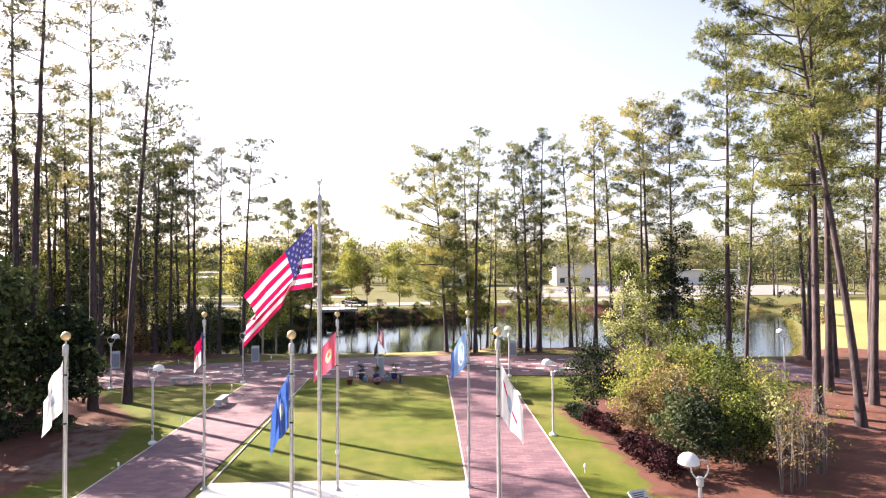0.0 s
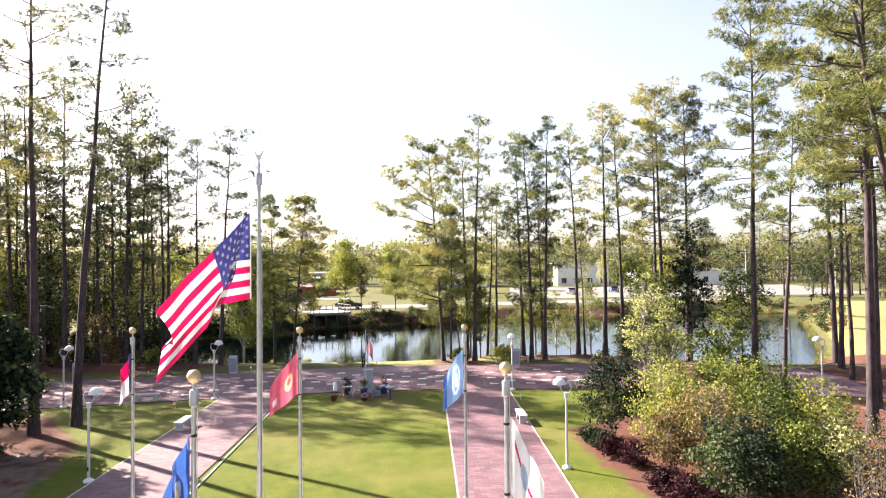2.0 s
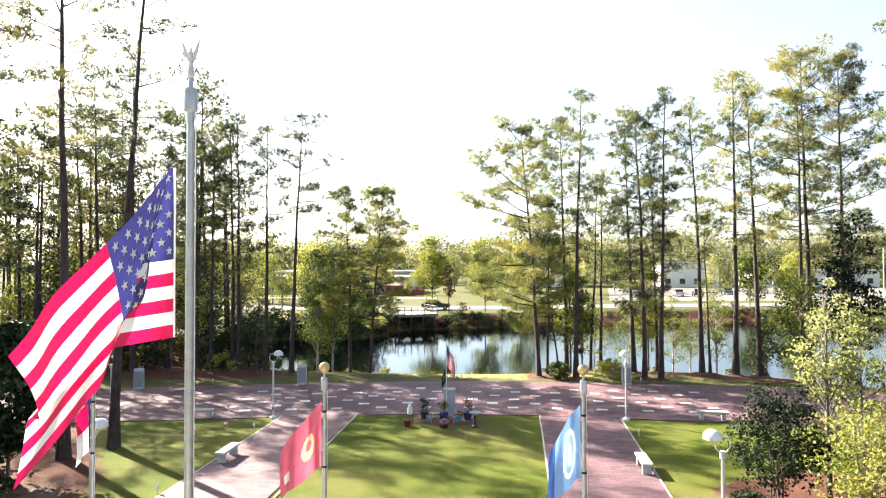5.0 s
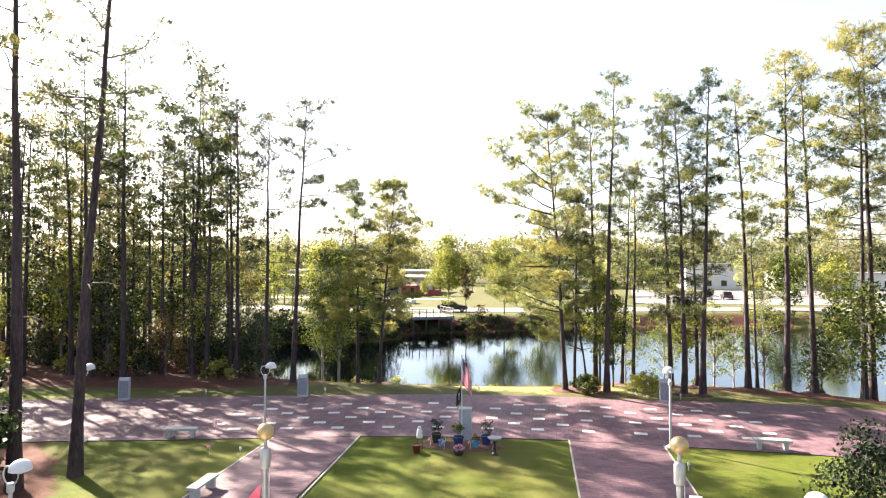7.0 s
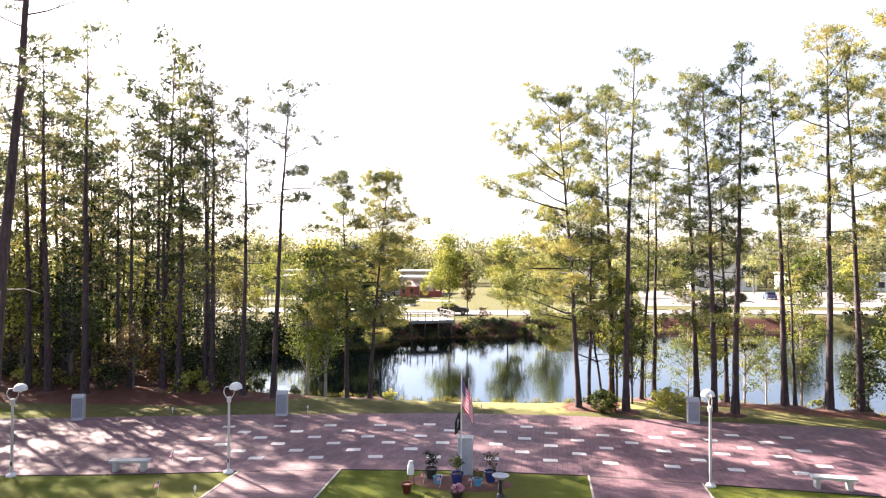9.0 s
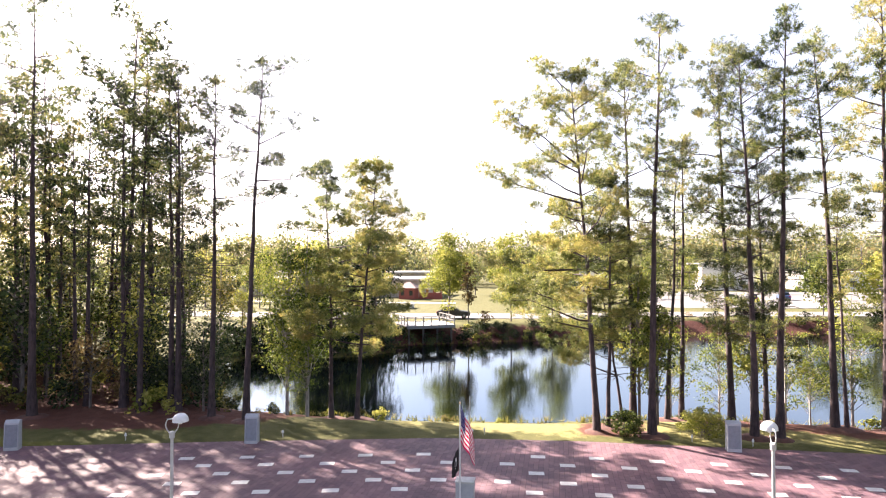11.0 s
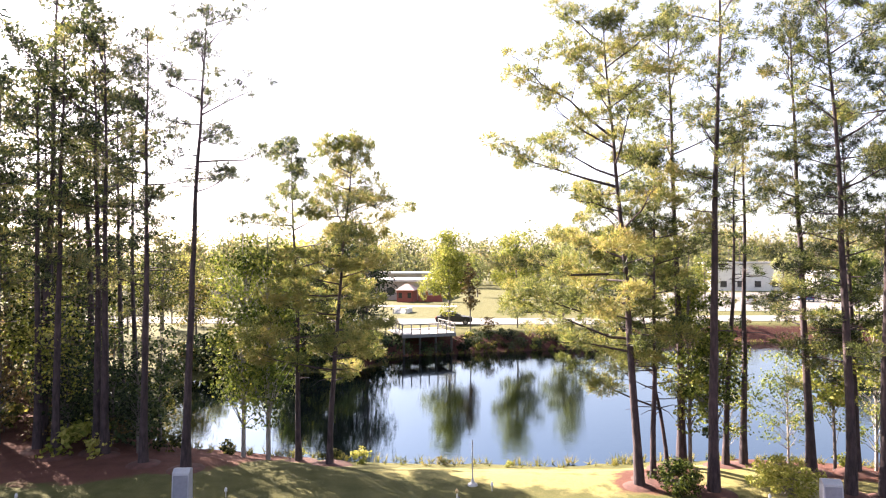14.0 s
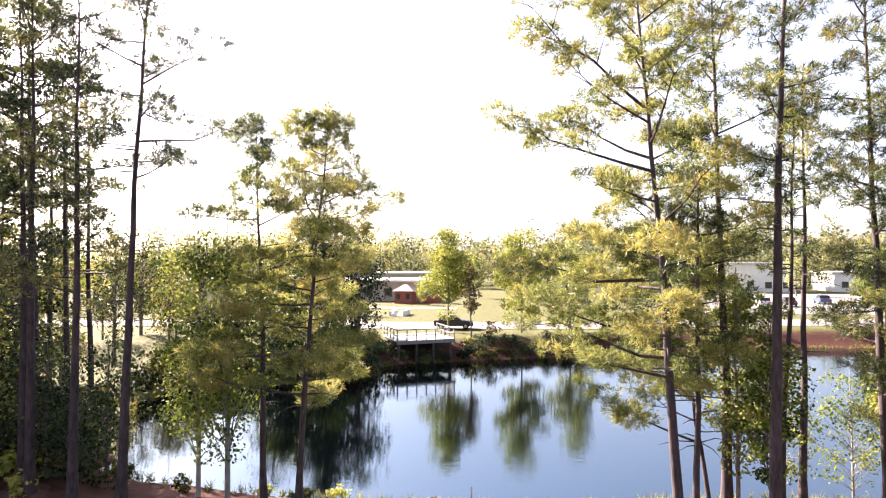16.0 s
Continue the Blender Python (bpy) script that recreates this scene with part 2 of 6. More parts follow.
def lathe(profile, sides=20):
    """A turned body from (radius, height) pairs."""
    bm = bmesh.new()
    rings = []
    for r, z in profile:
        if r < 1e-5:
            rings.append([bm.verts.new((0, 0, z))])
        else:
            rings.append([bm.verts.new((r * math.cos(2 * math.pi * i / sides), r * math.sin(2 * math.pi * i / sides), z)) for i in range(sides)])
    for a, b in zip(rings, rings[1:]):
        for i in range(sides):
            j = (i + 1) % sides
            q = [a[i % len(a)], a[j % len(a)], b[j % len(b)], b[i % len(b)]]
            q = list(dict.fromkeys(q))
            if len(q) > 2:
                bm.faces.new(q)
    for ring in (rings[0], rings[-1]):
        if len(ring) > 2:
            bm.faces.new(ring)
    return bm


def tubes(paths, sides=6):
    """Arrays of round tubes along paths, each a pair (points, radii)."""
    VV, FF, at = [], [], 0
    ang = np.arange(sides) * 2 * math.pi / sides
    for pts, rad in paths:
        pts, rad = np.asarray(pts, float), np.asarray(rad, float)
        tan = np.gradient(pts, axis=0)
        tan /= np.linalg.norm(tan, axis=1)[:, None] + 1e-9
        ref = np.where(np.abs(tan[:, 2:3]) > 0.9, np.array([[1.0, 0, 0]]), np.array([[0, 0, 1.0]]))
        if np.abs(tan[0, 2]) > 0.7:
            ref = np.tile([[1.0, 0, 0]], (len(pts), 1))
        s = np.cross(tan, ref)
        s /= np.linalg.norm(s, axis=1)[:, None] + 1e-9
        u = np.cross(s, tan)
        ring = pts[:, None] + rad[:, None, None] * (np.cos(ang)[None, :, None] * s[:, None] + np.sin(ang)[None, :, None] * u[:, None])
        n = len(pts)
        i = np.arange(n - 1)[:, None] * sides + np.arange(sides)[None]
        j = np.arange(n - 1)[:, None] * sides + (np.arange(sides)[None] + 1) % sides
        FF.append(np.stack([i, j, j + sides, i + sides], -1).reshape(-1, 4) + at)
        VV.append(ring.reshape(-1, 3))
        at += n * sides
    return np.concatenate(VV), np.concatenate(FF)


def unit(v):
    return v / (np.linalg.norm(v, axis=-1, keepdims=True) + 1e-9)


def blades(rng, centres, per, length, width, up=0.25):
    """Tufts of needle blades: thin triangles out of each centre."""
    n = len(centres) * per
    c = np.repeat(centres, per, axis=0)
    d = unit(rng.normal(size=(n, 3)) + np.array([0, 0, up]))
    side = unit(np.cross(d, rng.normal(size=(n, 3))))
    L = length * rng.uniform(0.6, 1.15, (n, 1))
    w = width * rng.uniform(0.7, 1.3, (n, 1))
    V = np.stack([c + d * L * 0.08 - side * w * 0.5, c + d * L * 0.08 + side * w * 0.5, c + d * L], 1).reshape(-1, 3)
    return V, np.arange(3 * n).reshape(-1, 3)


def leaves(rng, P, size, flat=0.5, out=None):
    """Diamond leaves, each two triangles, at the points P, facing outwards where out is given."""
    n = len(P)
    nor = unit(rng.normal(size=(n, 3)) * (1.0 if out is None else 0.5) + np.array([0, 0, flat]) + (0 if out is None else out))
    a = unit(np.cross(nor, rng.normal(size=(n, 3))))
    b = np.cross(nor, a)
    s = size * rng.uniform(0.6, 1.25, (n, 1))
    V = np.stack([P - a * s * 0.5, P + b * s * 0.36 + nor * s * 0.08, P + a * s * 0.5, P - b * s * 0.36 + nor * s * 0.08], 1).reshape(-1, 3)
    k = np.arange(n)[:, None] * 4
    return V, np.concatenate([k + np.array([[0, 1, 2]]), k + np.array([[0, 2, 3]])])


def trunk_line(rng, h, lean, r0, n=13, wobble=0.12, top=0.12):
    s = np.linspace(0, 1, n)
    w = np.cumsum(rng.normal(0, wobble / 3, (n, 2)), axis=0) * s[:, None] ** 0.5
    pts = np.stack([lean[0] * s ** 1.2 + w[:, 0], lean[1] * s ** 1.2 + w[:, 1], h * s - 0.15 * (s == 0)], -1)
    rad = r0 * (1 - (1 - top) * s ** 0.9)
    rad[0] *= 1.35
    return pts, rad


def sprays(rng, P, out, per, length, width):
    """Needle sprays: thin blades from each point P, fanned round its outward way."""
    n = len(P) * per
    c, o = np.repeat(P, per, axis=0), np.repeat(out, per, axis=0)
    d = unit(rng.normal(size=(n, 3)) * 0.75 + o + np.array([0, 0, 0.25]))
    side = unit(np.cross(d, rng.normal(size=(n, 3))))
    L = length * rng.uniform(0.55, 1.2, (n, 1))
    w = width * rng.uniform(0.7, 1.3, (n, 1))
    c = c + rng.normal(0, 0.05, (n, 3))
    V = np.stack([c - side * w * 0.5, c + side * w * 0.5, c + d * L], 1).reshape(-1, 3)
    return V, np.arange(3 * n).reshape(-1, 3)


def pine_meshes(seed, h, lean=(0, 0), cb=0.5, reach=2.6, dens=1.0, mat=None, stubs=8, bias=None, r0=None, blade=(9, 0.25, 0.036), twigs=True, cone=False):
    """Trunk with limbs, and crown, of a tall pine: pads of needles at the ends of forked limbs, from cb of the height up to a rounded top."""
    rng = np.random.default_rng(seed)
    pts, rad = trunk_line(rng, h, lean, r0 or 0.0098 * h)
    s_of = np.linspace(0, 1, len(pts))
    along = lambda s: np.array([np.interp(s, s_of, pts[:, k]) for k in range(3)])
    paths, tufts, ways = [(pts, rad)], [], []
    n = int((1 - cb) * h * 1.95 * dens ** 0.6) + 6
    az = rng.uniform(0, 6.28)
    for k in range(n):
        f = (k + rng.uniform(0.0, 1.0)) / n
        s = cb + (0.99 - cb) * f ** 0.88
        az += 2.4 + rng.normal(0, 0.7)
        form = [0.85, 1.0, 0.9, 0.62, 0.34, 0.12] if cone else [0.72, 0.9, 1.0, 0.92, 0.7, 0.36]
        L = 1.12 * reach * np.interp(f, [0, 0.2, 0.45, 0.7, 0.88, 1.0], form) * rng.uniform(0.5, 1.15)
        if bias is not None:
            L *= 1 + 0.33 * math.cos(az - bias)
        if rng.random() < 0.15:
            L *= 0.45
        el = rng.uniform(-0.18, 0.28) + (0.35 if cone else 0.6) * f ** 1.5
        d = np.array([math.cos(az) * math.cos(el), math.sin(az) * math.cos(el), math.sin(el)])
        u = np.linspace(0, 1, 5)[:, None]
        limb = along(s) + d * L * u + np.array([0, 0, 1]) * (rng.uniform(-0.05, 0.2) * L * u ** 2) + rng.normal(0, 0.035 * L, (5, 3)) * u
        paths.append((limb, np.linspace(0.016 + 0.011 * L, 0.008, 5)))
        across = np.array([-math.sin(az), math.cos(az), 0.0])
        m = max(2, int(1.3 + 1.25 * L))
        for q in range(m):
            uu = 1.0 if q == m - 1 else 0.35 + 0.6 * (q + rng.uniform(0.0, 0.9)) / m
            base = np.array([np.interp(uu, u[:, 0], limb[:, c]) for c in range(3)])
            off = (d * rng.uniform(0.2, 0.8) + across * rng.choice((-1, 1)) * rng.uniform(0.4, 1.0) + np.array([0, 0, rng.uniform(-0.1, 0.4)])) * L * rng.uniform(0.1, 0.3)
            if q == m - 1:
                off = off * 0.4
            cen = base + off
            if twigs and np.linalg.norm(off) > 0.25:
                paths.append((np.stack([base, (base + cen) / 2 + [0, 0, 0.04], cen]), [0.018, 0.013, 0.007]))
            R = rng.uniform(0.24, 0.6) * (0.7 + 0.12 * reach)
            k2 = int(rng.uniform(9, 21) * dens * (R / 0.45) ** 1.5) + 3
            way = unit(rng.normal(size=(k2, 3)) + 0.35 * d)
            tufts.append(cen + way * rng.uniform(0.25, 1.0, (k2, 1)) ** 0.6 * R * np.array([1.15, 1.15, 0.55]) + np.array([0, 0, 0.12]))
            ways.append(way)
    for _ in range(stubs):
        s = rng.uniform(0.25, cb + 0.1)
        a = rng.uniform(0, 6.28)
        L = rng.uniform(0.3, 1.6)
        p = along(s)
        paths.append((np.stack([p, p + np.array([math.cos(a) * L * 0.6, math.sin(a) * L * 0.6, 0.02]), p + np.array([math.cos(a) * L, math.sin(a) * L, -0.1 * L])]), [0.03, 0.02, 0.006]))
    k2 = int(40 * dens)
    way = unit(rng.normal(size=(k2, 3)))
    tufts.append(pts[-1] + way * rng.uniform(0.2, 1, (k2, 1)) * (np.array([0.4, 0.4, 0.6]) if cone else np.array([0.55, 0.55, 0.5])))
    ways.append(way)
    TV, TF = tubes(paths[:1], 10)
    LV, LF = tubes(paths[1:], 3)
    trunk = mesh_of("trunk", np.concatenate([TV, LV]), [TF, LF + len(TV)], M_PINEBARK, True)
    CV, CF = sprays(rng, np.concatenate(tufts), np.concatenate(ways), *blade)
    return trunk, mesh_of("crown", CV, CF, mat or M_NEEDLE)


def broadleaf_meshes(seed, h, crown, stems=1, n_leaves=3000, leaf=0.2, mat=None, clumps=46, bark_mat=None, cz=None, spread=0.3, r0=None):
    """Trunk or stems with limbs, and crown of leaf clumps in an ellipsoid crown=(rx, ry, rz) round the height cz."""
    rng = np.random.default_rng(seed)
    rx, ry, rz = crown
    cz = h - rz if cz is None else cz
    mid = np.array([0, 0, cz])
    dirs = unit(rng.normal(size=(clumps, 3)))
    C = mid + dirs * (rng.uniform(0.12, 1.0, (clumps, 1)) ** 0.55) * np.array([rx, ry, rz])
    C[:, :2] *= (1 - 0.35 * np.clip((C[:, 2:3] - cz) / rz, 0, 1))
    paths = []
    for k in range(stems):
        a = rng.uniform(0, 6.28)
        foot = np.array([math.cos(a), math.sin(a), 0]) * (0.0 if stems == 1 else rng.uniform(0.08, 0.3))
        tip = np.array([math.cos(a) * rx * 0.3, math.sin(a) * ry * 0.3, cz + rz * 0.75]) if stems > 1 else np.array([rng.normal(0, 0.1), rng.normal(0, 0.1), h * 0.95])
        u = np.linspace(0, 1, 7)[:, None]
        p = foot + (tip - foot) * u + rng.normal(0, 0.04 * h / 6, (7, 3)) * u
        p[0, 2] = -0.1
        rr = (r0 or 0.014 * h) / (stems ** 0.5)
        paths.append((p, rr * np.linspace(1.15, 0.2, 7)))
    for c in C:
        main = paths[rng.integers(stems)][0]
        z = np.clip(c[2] - rng.uniform(0.25, 0.6) * rz * 0.8, 0.12 * h, 0.86 * h)
        q = np.array([np.interp(z, main[:, 2], main[:, j]) for j in range(3)])
        paths.append((np.stack([q, q * 0.45 + c * 0.55 + [0, 0, 0.05 * h / 6], c]), np.array([0.02, 0.014, 0.006]) * max(0.5, h / 8)))
    V, F = tubes(paths, 3 if h < 3 else 4)
    trunk = mesh_of("trunk", V, F, bark_mat or M_GREYBARK, True)
    k = n_leaves // clumps
    sig = spread * rng.uniform(0.6, 1.35, (clumps, 1, 1)) * min(rx, rz)
    way = unit(rng.normal(size=(clumps, k, 3)))
    P = (C[:, None] + way * rng.uniform(0.35, 1.15, (clumps, k, 1)) ** 0.6 * sig * 1.7 * np.array([1, 1, 0.65])).reshape(-1, 3)
    P[:, 2] = np.maximum(P[:, 2], 0.06)
    LV, LF = leaves(rng, P, leaf, 0.35, way.reshape(-1, 3) * 0.8)
    return trunk, mesh_of("crown", LV, LF, mat or M_LEAF)


def plant(name, label, category, x, y, meshes, group="", turn=0.0, size=1.0):
    ob = thing(name, label, category, pose(x, y, ground_z(x, y), 0, 0, turn), group)
    ob.scale = (size, size, size)
    part("trunk", meshes[0], None, ob)
    part("crown", meshes[1], None, ob)
    return ob


# ---- ground, pond and paving ----
POND = np.array([(-31, 82), (-31.5, 75), (-25.5, 67), (-23.7, 63.1), (-20.2, 61.9), (-12.3, 61.4), (-7.7, 61.7), (-3.2, 62.1), (0.8, 63.3),
                 (5.4, 64.6), (13, 64.4), (20, 62), (26, 58.5), (32, 58.5), (37, 66), (50, 91), (60, 111), (53, 115), (31, 112), (15, 109.5),
                 (8, 105), (-2, 100.5), (-10, 97.3), (-13.5, 95.6), (-18, 93.4), (-19.4, 91), (-18.2, 88), (-20.5, 84.5), (-25, 82.5)])
WATER_Z = -0.8
FAR_Z = 0.9


def inside_depth(poly, X, Y):
    """Signed distance to a polygon's outline, positive inside."""
    d = np.full(X.shape, 1e9)
    odd = np.zeros(X.shape, bool)
    for (ax, ay), (bx, by) in zip(poly, np.roll(poly, -1, axis=0)):
        ex, ey = bx - ax, by - ay
        s = np.clip(((X - ax) * ex + (Y - ay) * ey) / (ex * ex + ey * ey), 0, 1)
        d = np.minimum(d, np.hypot(X - ax - s * ex, Y - ay - s * ey))
        odd ^= ((ay > Y) != (by > Y)) & (X < ax + ex * (Y - ay) / (ey if abs(ey) > 1e-9 else 1e-9))
    return np.where(odd, d, -d)


def heights(X, Y):
    d = inside_depth(POND, X, Y)
    s = np.clip(-d / 4.2, 0, 1)
    up = WATER_Z * (1 - s * s * (3 - 2 * s))
    z = np.where(d > 0, WATER_Z - np.minimum(d * 0.35, 1.4), up)
    beside = np.clip((Y - 57) / 3, 0, 1) + np.clip((36 - Y) / 3, 0, 1)
    rough = np.clip((Y - 57) / 4, 0, 1) + (np.clip((-17 - X) / 5, 0, 1) + np.clip((X - 17) / 5, 0, 1)) * beside
    wave = 0.05 * (np.sin(X * 0.9 + 1.3 * np.sin(Y * 0.5)) + np.sin(Y * 1.1 + 2.0 * np.sin(X * 0.37)))
    far = np.clip((Y - 260) / 500, 0, 1)
    k = np.clip(-d / 5, 0, 1) * np.clip((Y - 82) / 10, 0, 1)
    z = z + np.where(d > 0, 0, FAR_Z * k * k * (3 - 2 * k))       # the far bank stands higher
    return z + np.clip(rough, 0, 1) * wave * (d < 0) * s * (Y < 104) + far * 6


def ground_z(x, y):
    return float(heights(np.array([float(x)]), np.array([float(y)]))[0])


def axis(a, b, step, far_a, far_b):
    core = np.arange(a, b + 0.01, step)
    lo = a - np.cumsum(1.0 * 1.22 ** np.arange(60))
    hi = b + np.cumsum(1.0 * 1.22 ** np.arange(60))
    return np.concatenate([[far_a], lo[lo > far_a][::-1], core, hi[hi < far_b], [far_b]])


def straw_mask(X, Y):
    z = np.zeros(X.shape)
    for poly in STRAW:
        z = np.maximum(z, np.clip(0.5 + inside_depth(np.array(poly, float), X, Y) / 2.4, 0, 1))
    return z


STRAW = [[(-70, 51), (-31, 53.0), (-22, 54.2), (-16.5, 57.5), (-15, 62), (-30, 66), (-33, 71), (-70, 73)],
         [(-60, 10), (-17, 10), (-15.2, 27), (-16.5, 33.5), (-21, 39), (-28, 44), (-60, 46)],
         [(-0.4, 57), (1.6, 56.8), (2.8, 58.6), (2.6, 61.5), (-0.4, 60)],
         [(6, 60.6), (9, 59.6), (14, 58.4), (30, 54.5), (45, 54), (36, 61), (20, 63), (5, 65)],
         [(16.5, 30), (22, 28.5), (30, 30), (36, 38), (28, 42), (19.5, 37.5)],
         [(6.6, 36), (6.6, 32), (7.4, 28), (7.6, 22), (10.5, 20.5), (13.5, 22), (15.5, 30), (15, 37), (10, 38.5)],
         [(13.2, 14), (40, 10), (45, 45), (30, 44), (18, 38), (15.5, 30), (13.5, 22)],
         [(20, 46), (30, 43), (48, 46), (40, 54), (22, 52.5)]]
WORN = [(-17.5, 24), (-15, 24.5), (-14.8, 28), (-16, 31), (-18, 33.5), (-19, 32), (-17.3, 28)]
HAY = [(36, 60), (39, 66), (52, 90), (62, 110), (70, 117), (120, 117), (120, 56), (44, 54)]     # dry meadow, its tone brightened further for the sun on it
# strip under the pines where sunlit ground is painted as pale grass
SUNLIT_BANK = [(-10, 57.4), (-4, 56.9), (7, 57.0), (13, 57.6), (12, 60.5), (6, 61), (3, 61.8), (-2, 61), (-9, 59.5)]
gx, gy = axis(-45, 45, 0.9, -2500, 2500), axis(-12, 118, 0.9, -700, 4200)
GX, GY = np.meshgrid(gx, gy)
GZ = heights(GX, GY)
nx, ny = len(gx), len(gy)
idx = (np.arange(ny - 1)[:, None] * nx + np.arange(nx - 1)[None]).ravel()
ground_mesh = mesh_of("ground", np.stack([GX, GY, GZ], -1).reshape(-1, 3), np.stack([idx, idx + 1, idx + nx + 1, idx + nx], -1), M_GROUND, True)
wild_mask = np.clip((GY - 63) / 6, 0, 1) * 0.9 * (1 - 0.35 * np.clip((GY - 103) / 3, 0, 1) * (GX < 30)) + np.clip((GX - 11) / 6, 0, 0.6) + np.clip((-34 - GX) / 8, 0, 0.6) + np.clip((GY - 53.5) / 3, 0, 0.68) * (GX < 24) + 0.7 * np.clip((GY - 50) / 2, 0, 1) * np.clip((-6 - GX) / 4, 0, 1) + 0.3 * np.clip((GY - 51.5) / 1.5, 0, 1) * (GX < 3) * (GY < 63)
for mask_name, values in (("straw", straw_mask(GX, GY)), ("wild", np.clip(wild_mask, 0, 1)),
                          ("soil", np.clip(1 - np.abs(inside_depth(POND, GX, GY) + 1.6) / 3.6, 0, 0.85) * (GY > 74) * (GX < 34) * np.clip((GX + 22) / 3, 0, 1)),
                          ("sunlit_hay", np.maximum(np.clip(0.5 + inside_depth(np.array(HAY), GX, GY) / 3.0, 0, 0.9), np.clip(0.5 + inside_depth(np.array(SUNLIT_BANK), GX, GY) / 3.4, 0, 0.58))),
                          ("worn", np.clip(0.5 + inside_depth(np.array(WORN), GX, GY) / 2.0, 0, 0.5))):
    ground_mesh.attributes.new(mask_name, "FLOAT", "POINT").data.foreach_set("value", values.astype(np.float32).ravel())
ground = tagged(new("ground", ground_mesh), "mown lawn with worn patches, pine straw and banks", "ground", kind="structure")

bm = bmesh.new()
bm.faces.new([bm.verts.new((x, y, WATER_Z)) for x, y in ((-40, 56), (68, 56), (68, 120), (-40, 120))])
water = tagged(new("water", bm_mesh("water", bm, M_WATER)), "still dark pond water mirroring sky and trees", "pond", kind="structure")

near_x = np.array([-46, -38, -30, -22.5, -18, -13.6, -9.6, -4.6, 0.3, 4.5, 10.6, 17, 23.5, 28])
near_y = np.array([34.8, 37.3, 39.7, 41.7, 42.7, 43.9, 44.9, 45.7, 46.0, 45.9, 45.7, 44.8, 43.1, 41.6])
far_x = np.array([-46, -38, -30.3, -24.6, -15.8, -7.2, -0.5, 6.5, 11, 15.2, 21, 28])
far_y = np.array([43.8, 46.6, 49.3, 50.8, 53.1, 55.1, 55.7, 55.8, 55.9, 55.7, 54.6, 52.5])


def near_edge(x):
    return float(np.interp(x, near_x, near_y))


def slab(name, outline, z, thick, mat, label, category="pavement"):
    bm = bmesh.new()
    f = bm.faces.new([bm.verts.new((x, y, z)) for x, y in outline])
    r = bmesh.ops.extrude_face_region(bm, geom=[f])
    for v in r["geom"]:
        if isinstance(v, bmesh.types.BMVert):
            v.co.z -= thick
    return tagged(new(name, bm_mesh(name, bm, mat)), label, category, kind="structure")


xs = np.linspace(-46, 28, 120)
band = [(x, float(np.interp(x, near_x, near_y))) for x in xs] + [(x, float(np.interp(x, far_x, far_y))) for x in xs[::-1]]
plaza = slab("plaza", band, 0.03, 0.2, M_BRICK, "mauve brick-paved plaza with inset white plaques")
LP = [(-12.2, -10.0), (-13.6, 43.9), (-9.65, 44.85), (-8.3, -10.0)]     # edges of the two walks, far ends on the plaza
RP = [(1.55, -10.0), (0.25, 46.0), (4.5, 45.88), (5.75, -10.0)]
walks = []
for nm, q in (("path_west", LP), ("path_east", RP)):
    mid = [(q[1][0] + (q[2][0] - q[1][0]) * k / 6, near_edge(q[1][0] + (q[2][0] - q[1][0]) * k / 6)) for k in range(7)]
    walks.append(slab(nm, [q[0]] + mid + [q[3]], 0.03, 0.2, M_BRICK, "brick-paved walk of mauve pavers"))


def strip(name, a, b, w, z, mat, label):
    (ax, ay), (bx, by) = a, b
    L = math.hypot(bx - ax, by - ay)
    px, py = -(by - ay) / L * w / 2, (bx - ax) / L * w / 2
    return slab(name, [(ax + px, ay + py), (bx + px, by + py), (bx - px, by - py), (ax - px, ay - py)], z, 0.2, mat, label, "kerb")


for nm, (p, q) in {"kerb_a": (LP[2], (-8.75, 23.6)), "kerb_b": (RP[1], (0.85, 23.6)), "kerb_c": (LP[1], LP[0]), "kerb_d": (RP[2], RP[3])}.items():
    strip(nm, p, q, 0.07, 0.045, M_KERB, "narrow pale concrete edging of the lawn")
slab("concrete_terrace", [(-8.75, 23.62), (-3.9, 23.85), (0.85, 23.72), (1.5, -10), (-8.25, -10)], 0.04, 0.2, M_CONC, "pale concrete terrace round the flagpoles")


# ---- trees by the pond and the lawn ----
M_STRAW = simple("pine_straw", (0.04, 0.018, 0.014), (0.13, 0.055, 0.044), 0.95, scale=3.0, relief=0.8, fine=30.0)
